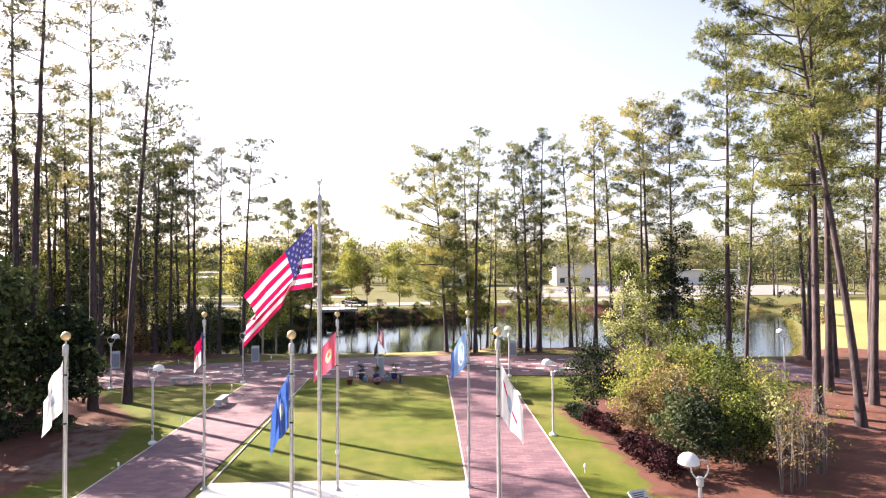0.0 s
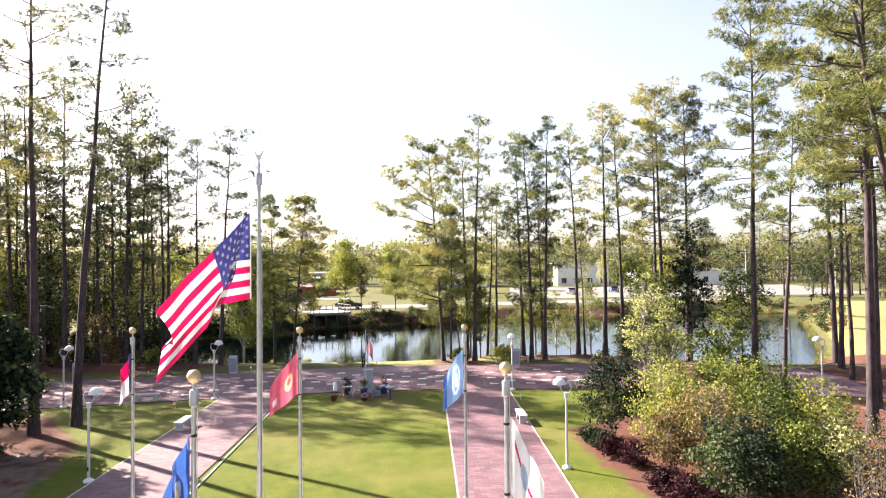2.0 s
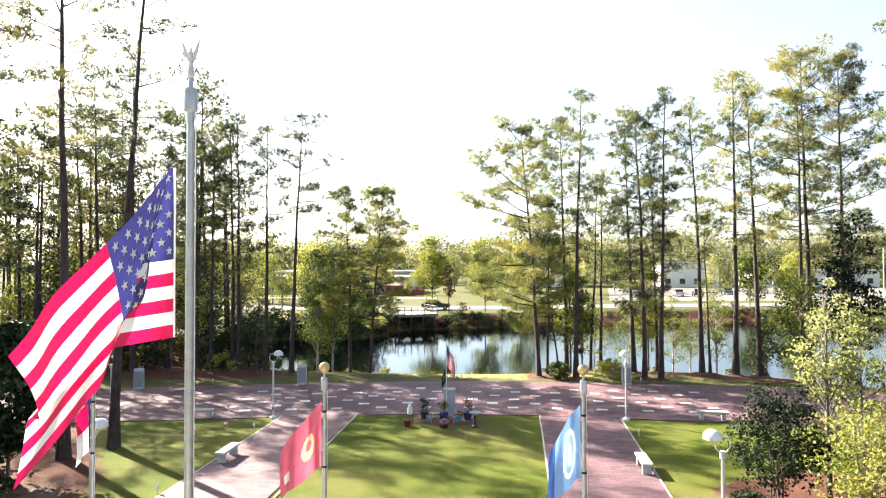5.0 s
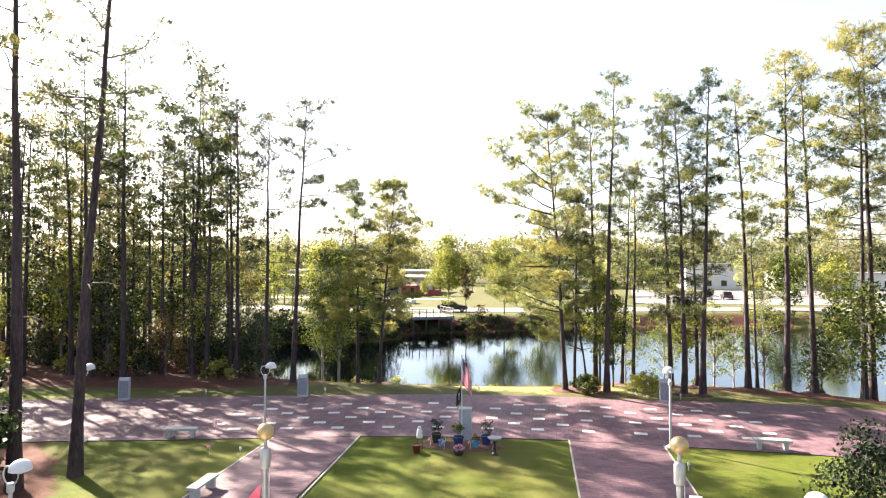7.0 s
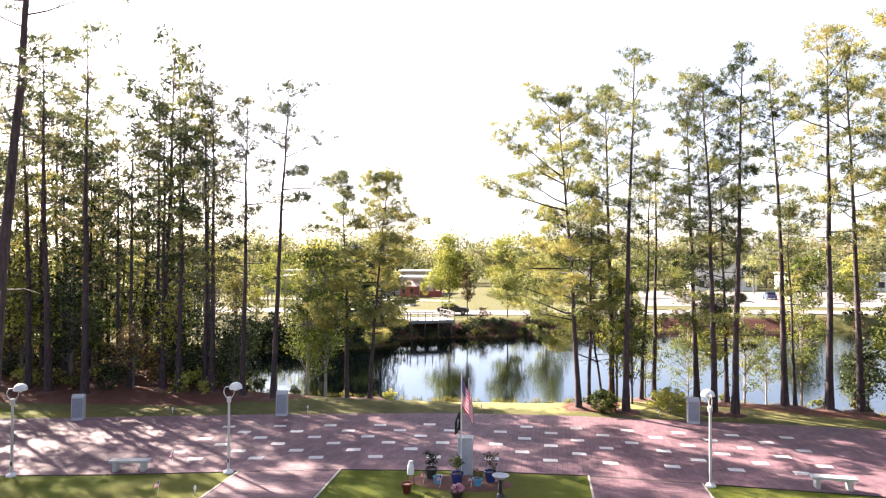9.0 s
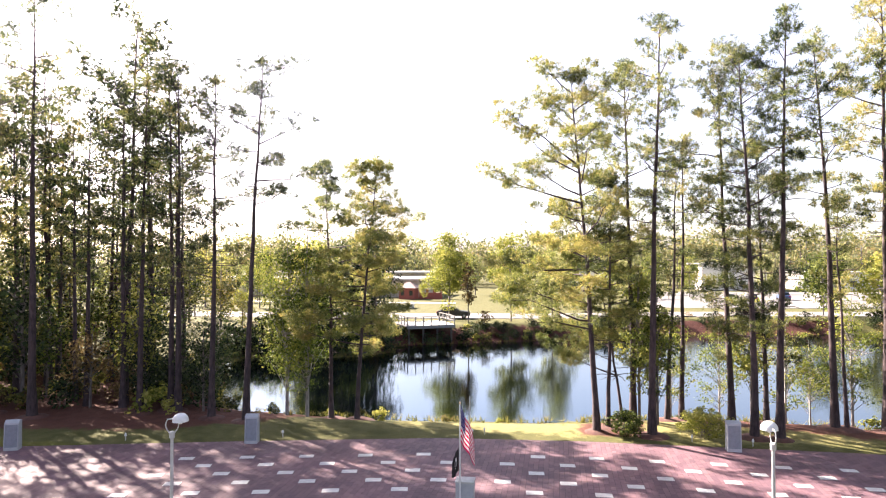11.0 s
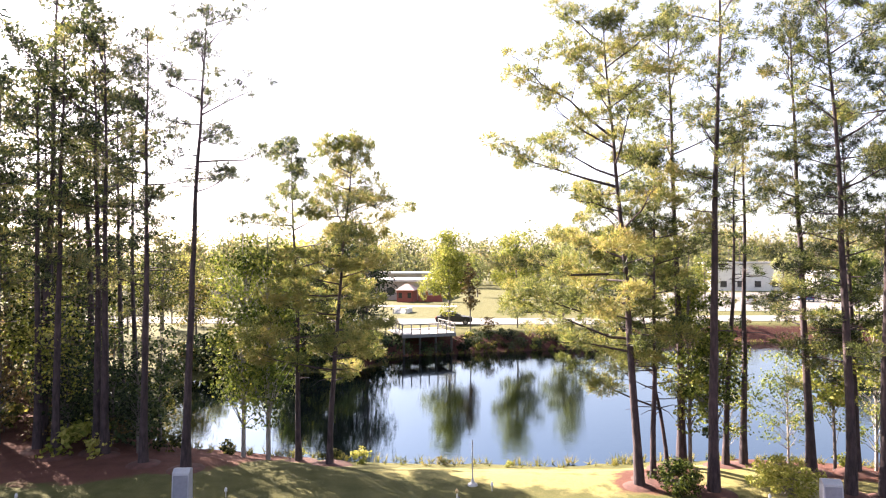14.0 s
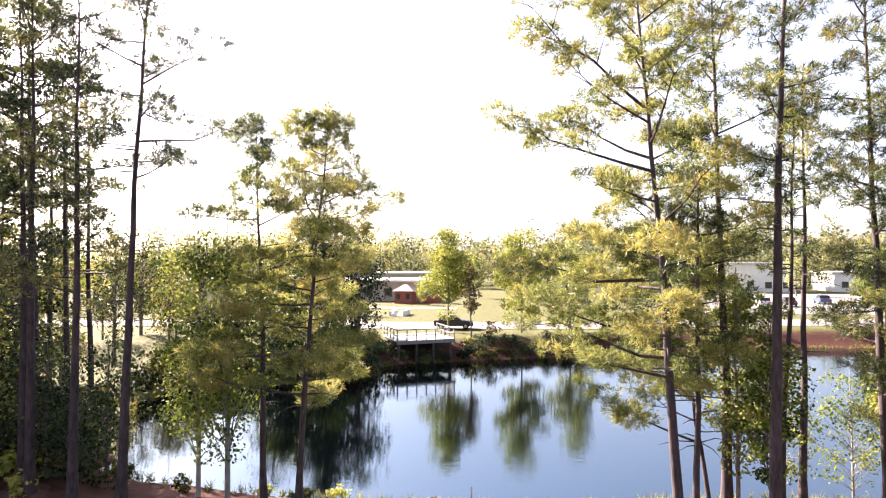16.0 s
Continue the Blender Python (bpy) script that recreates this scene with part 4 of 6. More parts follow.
# single trees on the bank and beyond the pond: x, y, height, crown, leaves, leaf, material, words
for i, (x, y, h, cr, cz, n, leaf, mat, words) in enumerate([
        (-17.2, 59.8, 11.6, (2.1, 2.1, 5.0), 6.4, 5200, 0.135, M_LEAF_BANK, "slim pale-barked tree with green leaves by the pond"),
        (-15.9, 59.7, 11.4, (2.1, 2.1, 5.0), 6.2, 5200, 0.135, M_LEAF_BANK, "slim pale-barked tree with green leaves by the pond"),
        (-15.4, 105.6, 11.9, (2.8, 2.8, 5.0), 6.8, 9000, 0.22, M_LEAF_YELLOW, "rounded yellow-green tree beyond the pond"),
        (-12.3, 101.6, 7.6, (0.9, 0.9, 2.9), 4.8, 900, 0.25, M_LEAF_TAN, "thin sparse tree on the far bank"),
        (-7.4, 105.8, 11.7, (2.7, 2.7, 5.0), 6.4, 9000, 0.22, M_LEAF_YELLOW, "broad yellow-green tree beyond the pond"),
        (-2.2, 108.0, 10.0, (2.6, 2.6, 4.6), 5.6, 5000, 0.24, M_LEAF_PALE, "broad yellow-green tree beyond the pond"),
        (35.0, 121.0, 10.0, (3.0, 3.0, 4.4), 5.2, 2600, 0.34, M_LEAF, "green broadleaf tree beyond the pond"),
        (41.0, 118.0, 9.0, (2.8, 2.8, 4.0), 4.8, 2400, 0.34, M_LEAF_YELLOW, "yellow-green broadleaf tree beyond the pond"),
        (-33.0, 102.0, 10.2, (3.2, 3.0, 4.6), 6.2, 3600, 0.32, M_LEAF_YELLOW, "yellow-green broadleaf tree beyond the pond"),
        (-27.0, 93.0, 7.5, (2.4, 2.4, 3.4), 4.0, 2600, 0.24, M_LEAF, "green tree on the far bank"),
        (-23.6, 90.0, 10.0, (2.3, 2.3, 4.8), 5.2, 3600, 0.24, M_LEAF_DARK, "dark green tree overhanging the far bank"),
        (-22.2, 87.6, 4.0, (2.0, 2.0, 1.9), 2.0, 2000, 0.22, M_LEAF, "dark green tree overhanging the far bank"),
        (-26.0, 86.0, 4.4, (1.8, 1.8, 2.0), 2.3, 1800, 0.22, M_LEAF_DARK, "dark green tree overhanging the far bank"),
        (-24.6, 95.0, 10.5, (2.6, 2.6, 4.8), 5.4, 3800, 0.24, M_LEAF_DARK, "dark green tree on the far bank"),
        (-27.5, 89.0, 7.0, (2.2, 2.2, 3.2), 3.8, 2400, 0.24, M_LEAF, "green tree on the far bank"),
        (7.4, 63.2, 5.6, (1.4, 1.4, 2.4), 3.0, 2000, 0.105, M_LEAF_BANK, "thin young tree at the water's edge"),
        (10.6, 62.4, 6.6, (1.4, 1.4, 2.8), 3.4, 2200, 0.105, M_LEAF_BANK, "thin young tree at the water's edge"),
        (13.6, 61.6, 7.6, (1.5, 1.5, 3.2), 4.2, 2400, 0.115, M_LEAF_BANK, "young green tree at the water's edge"),
        (4.6, 62.2, 6.0, (1.5, 1.5, 2.4), 3.4, 1900, 0.105, M_LEAF_BANK, "thin young tree at the water's edge"),
        (12.0, 62.8, 5.0, (1.3, 1.3, 2.1), 2.7, 1700, 0.105, M_LEAF_BANK, "thin young tree at the water's edge"),
        (2.7, 60.5, 9.0, (1.2, 1.2, 3.6), 5.2, 3600, 0.13, M_LEAF, "slim leafy green tree among the pines"),
        (3.5, 59.6, 7.6, (1.1, 1.1, 3.0), 4.4, 3000, 0.13, M_LEAF, "slim leafy green tree among the pines"),
        (8.6, 61.4, 7.0, (1.3, 1.3, 2.8), 4.0, 3000, 0.13, M_LEAF, "slim leafy green tree among the pines"),
        (16.8, 60.6, 4.6, (1.4, 1.4, 1.9), 2.6, 1500, 0.18, M_LEAF_DARK, "small dark green tree at the water's edge"),
        (18.4, 58.6, 7.5, (1.9, 1.9, 3.2), 4.3, 2400, 0.19, M_LEAF, "leafy green tree beside the plaza"),
        (25.2, 57.2, 9.7, (2.0, 2.0, 4.4), 5.2, 3200, 0.2, M_LEAF, "leafy green tree by the pond"),
        (20.9, 57.0, 12.0, (1.9, 1.9, 5.2), 6.8, 3800, 0.2, M_LEAF_DARK, "dense dark green tree by the pond"),
        (-22.3, 30.8, 9.4, (2.6, 2.6, 4.4), 4.8, 6500, 0.28, M_LEAF_DARK, "dense dark evergreen tree beside the lawn"),
        (-20.0, 33.0, 6.2, (1.7, 1.7, 2.9), 3.2, 4200, 0.26, M_LEAF_DARK, "dense dark evergreen tree beside the lawn"),
        (-25.0, 34.0, 8.4, (2.6, 2.6, 3.9), 4.3, 5000, 0.28, M_LEAF_DARK, "dense dark evergreen tree beside the lawn"),
        (-24.6, 27.5, 7.6, (2.4, 2.4, 3.6), 4.0, 5000, 0.28, M_LEAF_DARK, "dense dark evergreen tree beside the lawn"),
        # planting bed beside the east walk
        (9.9, 34.6, 7.8, (1.1, 1.1, 3.0), 4.8, 2600, 0.11, M_LEAF_PALE, "slender airy pale green tree in the planting bed"),
        (11.4, 35.6, 7.0, (1.3, 1.3, 2.8), 4.2, 3200, 0.11, M_LEAF_PALE, "slender airy pale green tree in the planting bed"),
        (13.6, 34.8, 5.6, (1.4, 1.4, 2.4), 3.4, 4200, 0.12, M_LEAF, "leafy green shrub tree in the planting bed"),
        ]):
    plant("broadleaf_tree", words, "tree", x, y, broadleaf_meshes(400 + i, h, cr, 1, int(n * 1.15), leaf * 1.1, mat, 60, cz=cz, spread=0.24 if leaf > 0.12 else 0.17, r0=0.0075 * h + 0.015, bark_mat=M_PALEBARK if mat is M_LEAF_BANK else None), turn=37 * i)

for i, (x, y, h, r, stems, n, mat, words) in enumerate([
        (8.2, 34.4, 4.4, 1.5, 7, 4200, M_LEAF_DARK, "many-stemmed dark green shrub in the planting bed"),
        (9.6, 31.4, 4.3, 1.6, 6, 2600, M_LEAF_BANK, "large loose green shrub in the planting bed"),
        (12.2, 31.6, 4.8, 1.8, 6, 3600, M_LEAF_BANK, "large leafy green shrub in the planting bed"),
        (10.4, 28.4, 3.8, 1.6, 7, 1500, M_LEAF_TAN, "large shrub with dry tan leaves in the bed"),
        (12.6, 28.4, 4.0, 1.7, 6, 3000, M_LEAF_BANK, "large loose green shrub in the planting bed"),
        (10.0, 25.2, 3.2, 1.6, 5, 4600, M_LEAF_DARK, "rounded dark green shrub in the planting bed"),
        (11.8, 25.4, 3.0, 1.3, 6, 3000, M_LEAF, "rounded green shrub in the planting bed"),
        (14.2, 31.4, 4.2, 1.5, 6, 2600, M_LEAF_BANK, "large loose green shrub in the planting bed"),
        (13.4, 37.8, 3.2, 1.7, 9, 1300, M_LEAF_TAN, "twiggy half-bare shrub with tan leaves"),
        (13.1, 23.2, 4.0, 1.2, 14, 500, M_LEAF_TAN, "upright bare-stemmed shrub with few dry leaves"),
        (12.2, 22.6, 3.2, 1.0, 12, 420, M_LEAF_TAN, "upright bare-stemmed shrub with few dry leaves"),
        (14.6, 24.6, 3.6, 1.1, 12, 460, M_LEAF, "upright bare-stemmed shrub with few dry leaves"),
        (10.9, 30.0, 3.4, 1.4, 6, 2200, M_LEAF_PALE, "large loose pale green shrub in the planting bed"),
        (9.0, 29.0, 2.6, 1.1, 6, 1500, M_LEAF_TAN, "large shrub with dry tan leaves in the bed"),
        (10.6, 32.8, 3.6, 1.3, 6, 2000, M_LEAF_PALE, "large loose pale green shrub in the planting bed"),
        (13.8, 26.6, 3.2, 1.4, 6, 2200, M_LEAF_PALE, "large loose pale green shrub in the planting bed"),
        (14.8, 29.0, 3.8, 1.5, 6, 2400, M_LEAF_BANK, "large loose green shrub in the planting bed"),
        (11.2, 27.0, 2.8, 1.2, 6, 1600, M_LEAF_TAN, "large shrub with dry tan leaves in the bed"),
        (12.8, 33.2, 4.0, 1.4, 6, 2200, M_LEAF_PALE, "large loose pale green shrub in the planting bed"),
        (7.0, 33.6, 0.8, 0.65, 6, 1300, M_LEAF_DARK, "low clipped dark green shrub"),
        (7.4, 32.6, 0.9, 0.7, 6, 1300, M_LEAF_DARK, "low clipped dark green shrub"),
        (7.4, 31.5, 1.0, 0.65, 6, 1500, M_LEAF_RED, "low burgundy-leaved shrub in the bed"),
        (8.0, 30.3, 1.1, 0.7, 6, 1500, M_LEAF_RED, "low burgundy-leaved shrub in the bed"),
        (8.0, 27.0, 1.1, 0.65, 6, 1700, M_LEAF_RED, "low burgundy-leaved shrub in the bed"),
        (8.2, 25.3, 1.4, 0.75, 6, 1900, M_LEAF_RED, "low burgundy-leaved shrub in the bed"),
        (8.4, 23.9, 1.4, 0.75, 6, 1900, M_LEAF_RED, "low burgundy-leaved shrub in the bed"),
        (1.6, 56.9, 1.35, 1.05, 6, 2600, M_LEAF, "rounded green shrub at the plaza's edge"),
        (5.3, 57.2, 1.55, 1.3, 6, 3400, M_LEAF_YELLOW, "rounded yellow-green shrub at the plaza's edge"),
        (-20.8, 29.4, 1.3, 1.3, 6, 2600, M_LEAF_DARK, "low dark shrub in the straw bed"),
        (-19.2, 31.0, 1.1, 1.1, 6, 2200, M_LEAF_DARK, "low dark shrub in the straw bed"),
        (-23.0, 28.2, 1.5, 1.4, 6, 2600, M_LEAF_DARK, "low dark shrub in the straw bed"),
        ]):
    plant("shrub", words, "shrub", x, y, broadleaf_meshes(500 + i, h, (r, r, h * 0.45), stems, n if n < 600 else int(n * 1.45), (0.09 if n < 600 else 0.125) if h > 2 else 0.095, mat, 100 if n > 800 else 24,
          cz=h * 0.55 if h > 2 else h * 0.5, spread=0.19), "shrubs of the planting beds", 61 * i)

# ---- far woods all round ----
fr = np.random.default_rng(9)
TV, LV, tub = [], [], []
for _ in range(560):
    a = fr.uniform(0, 6.283)
    R = fr.uniform(185, 300)
    x, y = R * math.sin(a), 60 + R * math.cos(a)
    if abs(a - 6.283 * (a > 3.14)) < 0.6 and R < 205:
        continue
    h, w = fr.uniform(15, 23), fr.uniform(4.0, 7.0)
    z = ground_z(x, y)
    n = 300 if math.cos(a) > 0.55 else 18
    d = unit(fr.normal(size=(n, 3)))
    LV.append(np.array([x, y, z + h * 0.53]) + d * fr.uniform(0.5, 1.0, (n, 1)) * np.array([w, w, h * 0.47]) * fr.uniform(0.75, 1.1, (n, 1)))
    tub.append((np.array([[x, y, z - 0.3], [x, y, z + h * 0.4], [x, y, z + h * 0.8]]), [0.25, 0.2, 0.08]))
for k in range(190):
    x, y = -150 + 300 * (k + fr.uniform(0, 1)) / 190, fr.uniform(212, 262)
    h, w = fr.uniform(11, 21), fr.uniform(4, 7.5)
    d = unit(fr.normal(size=(320, 3)))
    LV.append(np.array([x, y, FAR_Z + h * 0.5]) + d * fr.uniform(0.5, 1.0, (320, 1)) * np.array([w, w, h * 0.5]) * fr.uniform(0.75, 1.1, (320, 1)))
    tub.append((np.array([[x, y, 0.6], [x, y, h * 0.4], [x, y, h * 0.8]]), [0.25, 0.2, 0.08]))
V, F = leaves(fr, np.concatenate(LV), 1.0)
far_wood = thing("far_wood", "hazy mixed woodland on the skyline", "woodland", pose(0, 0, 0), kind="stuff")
part("crowns", mesh_of("crowns", V, F, M_LEAF_HAZED), None, far_wood)
V, F = tubes(tub, 5)
part("trunks", mesh_of("trunks", V, F, M_GREYBARK), None, far_wood)

# ---- rough grass along the water ----
gr = np.random.default_rng(21)
ends = np.concatenate([POND, POND[:1]])
C = []
for (ax, ay), (bx, by) in zip(ends[:-1], ends[1:]):
    n = int(9 * math.hypot(bx - ax, by - ay))
    s = gr.uniform(0, 1, (n, 1))
    C.append(np.array([[ax, ay]]) + s * np.array([[bx - ax, by - ay]]) + gr.normal(0, 0.45, (n, 2)))
C = np.concatenate(C)
C = C[np.abs(inside_depth(POND, C[:, 0], C[:, 1]) + 0.35) < 0.6]
cz = heights(C[:, 0], C[:, 1])
V, F = blades(gr, np.concatenate([C, np.maximum(cz, WATER_Z)[:, None]], 1), 9, 0.42, 0.035, 1.6)
M_REED = leafy("bank_grass_blades", [(0.06, 0.075, 0.02), (0.14, 0.14, 0.04), (0.26, 0.21, 0.08)], 0.45)
tagged(new("bank_grass", mesh_of("bank_grass", V, F, M_REED)), "ragged yellow-green grass fringing the pond", "grass", kind="stuff")


# ---- flags and poles ----
def cloth(name, dark, light):
    m, t, b = nodes_of(name)
    co = t.nodes.new("ShaderNodeTexCoord").outputs["Object"]
    col = ramp(t, noise_at(t, co, 5.0), [(0.3, dark), (0.7, light)])
    t.links.new(col, b.inputs["Base Color"])
    b.inputs["Roughness"].default_value = 0.75
    tr = t.nodes.new("ShaderNodeBsdfTranslucent")
    t.links.new(col, tr.inputs[0])
    ms = t.nodes.new("ShaderNodeMixShader")
    ms.inputs[0].default_value = 0.35
    t.links.new(b.outputs[0], ms.inputs[1])
    t.links.new(tr.outputs[0], ms.inputs[2])
    t.links.new(ms.outputs[0], t.nodes["Material Output"].inputs[0])
    bump(t, b, noise_at(t, co, 300.0), 0.1, 0.002)
    return m


C_RED, C_WHITE, C_BLUE = cloth("red_cloth", (0.40, 0.001, 0.058), (0.48, 0.003, 0.075)), cloth("white_cloth", (0.55, 0.55, 0.56), (0.64, 0.64, 0.65)), cloth("navy_cloth", (0.022, 0.022, 0.12), (0.034, 0.034, 0.17))
C_SCARLET, C_SKY, C_ROYAL = cloth("faded_scarlet_cloth", (0.44, 0.075, 0.13), (0.54, 0.11, 0.17)), cloth("light_blue_cloth", (0.16, 0.28, 0.50), (0.20, 0.34, 0.58)), cloth("royal_blue_cloth", (0.03, 0.08, 0.27), (0.042, 0.105, 0.34))
C_GOLD, C_BLACK, C_GREY = cloth("gold_cloth", (0.50, 0.38, 0.20), (0.58, 0.46, 0.28)), cloth("black_cloth", (0.012, 0.012, 0.014), (0.02, 0.02, 0.022)), cloth("blue_grey_cloth", (0.22, 0.28, 0.38), (0.30, 0.36, 0.46))


class Drape:
    """A hanging flag: hoist down the pole, fly to direction way (degrees, 180 is left), sinking by sag, with folds."""

    def __init__(self, hoist, fly, way, sag, squeeze, folds, depth, phase=0.0, curl=0.0):
        self.h, self.f, self.sag, self.sq, self.k, self.a, self.p, self.c = hoist, fly, radians(sag), squeeze, folds, depth, phase, curl
        self.d = np.array([math.cos(radians(way)), math.sin(radians(way)), 0.0])
        self.n = np.array([-self.d[1], self.d[0], 0.0])

    def at(self, u, v):
        u, v = np.asarray(u, float)[..., None], np.asarray(v, float)[..., None]
        run = self.f * self.sq * (0.2 * u + 0.8 * u ** 1.4)
        drop = run * math.tan(self.sag) * (0.75 + 0.25 * u) * (1 - 0.25 * v * u)
        fold = self.a * np.sin(6.283 * (self.k * u + 0.22 * v) + self.p) * np.minimum(1, 2.2 * u)
        fold2 = 0.35 * self.a * np.sin(6.283 * (2.3 * self.k * u - 0.5 * v) + 2 * self.p) * u
        lift = np.array([0, 0, 1.0])
        return self.d * (run + self.c * 0.12 * np.sin(5 * v + self.p) * u) + self.n * (fold + fold2) - lift * (self.h * v * (1 - 0.10 * u) + drop) + lift * 0.04 * np.sin(9 * u + self.p) * u


class FoldedDrape:
    """A big flag at half staff: the part by the hoist hangs level, the rest streams down to the left, with a fold tucked behind."""

    def __init__(self, hoist, fly, angle=46.0, pull=0.97):
        self.h, self.f, self.pull = hoist, fly, pull
        a = radians(angle)
        self.t, self.q = np.array([-math.cos(a), 0.0, -math.sin(a)]), np.array([math.sin(a), 0.0, -math.cos(a)])
        self.n = np.array([0.0, -1.0, 0.0])

    def at(self, u, v):
        u, v = np.asarray(u, float), np.asarray(v, float)
        crease = 0.02 + 0.23 * v ** 1.2
        near = np.minimum(u, crease)
        far = np.maximum(u - crease, 0)
        x = -0.93 * self.f * near
        z = -self.h * v - 0.16 * self.f * near * (0.4 + 0.6 * v)
        y = 0.10 * np.sin(3.14 * np.clip(u / crease, 0, 1)) * v
        P = np.stack([x, y, z], -1)
        ease = np.clip(far / 0.2, 0, 1)
        ease = (ease * ease * (3 - 2 * ease))[..., None]
        even = 0.76 * v * self.h / 1.75
        tuck = np.interp(v, [0, 0.2, 0.38, 0.46, 0.56, 0.66, 0.8, 1.0], [0, 0.34, 0.62, 0.66, 0.52, 0.50, 0.66, 0.90])
        back = np.interp(v, [0, 0.38, 0.46, 0.56, 0.66, 0.8, 1.0], [0, -0.03, 0.03, 0.12, 0.22, 0.2, 0.14])
        along = far * self.f * self.pull * (1 - 0.10 * np.sin(3.14 * v))
        wave = 0.07 * np.sin(7.5 * far + 3.2 * v) * np.minimum(1, 4 * far) + 0.03 * np.sin(17 * far - 5 * v) * far
        P = P + self.t * along[..., None] + self.q * ease * (tuck - even)[..., None]
        return P + np.array([0, 1.0, 0]) * (ease[..., 0] * back + wave)[..., None]


def flag_mesh(drape, nu, nv, colour, mats):
    us, vs = np.linspace(0, 1, nu + 1), np.linspace(0, 1, nv + 1)
    U, Vv = np.meshgrid(us, vs)
    P = drape.at(U, Vv).reshape(-1, 3)
    i = (np.arange(nv)[:, None] * (nu + 1) + np.arange(nu)[None]).ravel()
    F = np.stack([i, i + 1, i + nu + 2, i + nu + 1], -1)
    cu, cv = np.meshgrid((us[1:] + us[:-1]) / 2, (vs[1:] + vs[:-1]) / 2)
    idx = [colour(a, b) for a, b in zip(cu.ravel(), cv.ravel())]
    return mesh_of("cloth", P, F, None, True, mats, idx)


def star_meshes(drape, size):
    """Fifty small stars, each proud of both faces of the canton."""
    for r in range(9):
        for c in range(6 - r % 2):
            u0, v0 = 0.4 * (2 * c + 1 + r % 2) / 12, (7 / 13) * (r + 1) / 10
            a = np.arange(10) * math.pi / 5
            rad = np.where(np.arange(10) % 2 == 0, size, size * 0.4)
            P = drape.at(u0 + np.append(rad * np.sin(a), 0) / drape.f, v0 - np.append(rad * np.cos(a), 0) / drape.h)
            fan = np.array([(10, k, (k + 1) % 10) for k in range(10)])
            yield mesh_of("star", np.concatenate([P + drape.n * 0.006, P - drape.n * 0.006]), np.concatenate([fan, fan + 11]), C_WHITE)


def stripes(u, v):
    if u < 0.011:
        return 1
    if u < 0.4 and v < 7 / 13:
        return 2
    return 0 if int(v * 13) % 2 == 0 else 1


def national_flag(at, drape, star=0.05):
    ob = thing("national_flag", "red and white striped flag with starred blue canton", "flag", at)
    body = part("cloth", flag_mesh(drape, 92, 52, stripes, [C_RED, C_WHITE, C_BLUE]), None, ob)
    for me in star_meshes(drape, star):
        part("star", me, None, body)
    return ob


def ring(u0, v0, r0, r1, asp=1.5):
    return lambda u, v: r0 <= math.hypot((u - u0) * asp, v - v0) <= r1


def emblem_flag(name, label, at, drape, field, marks):
    """A plain flag with simple marks: a list of (test, cloth)."""
    def colour(u, v):
        k = 0
        for j, (test, _) in enumerate(marks):
            if test(u, v):
                k = j + 1
        return k
    ob = thing(name, label, "flag", at)
    part("cloth", flag_mesh(drape, 54, 36, colour, [field] + [m for _, m in marks]), None, ob)
    return ob


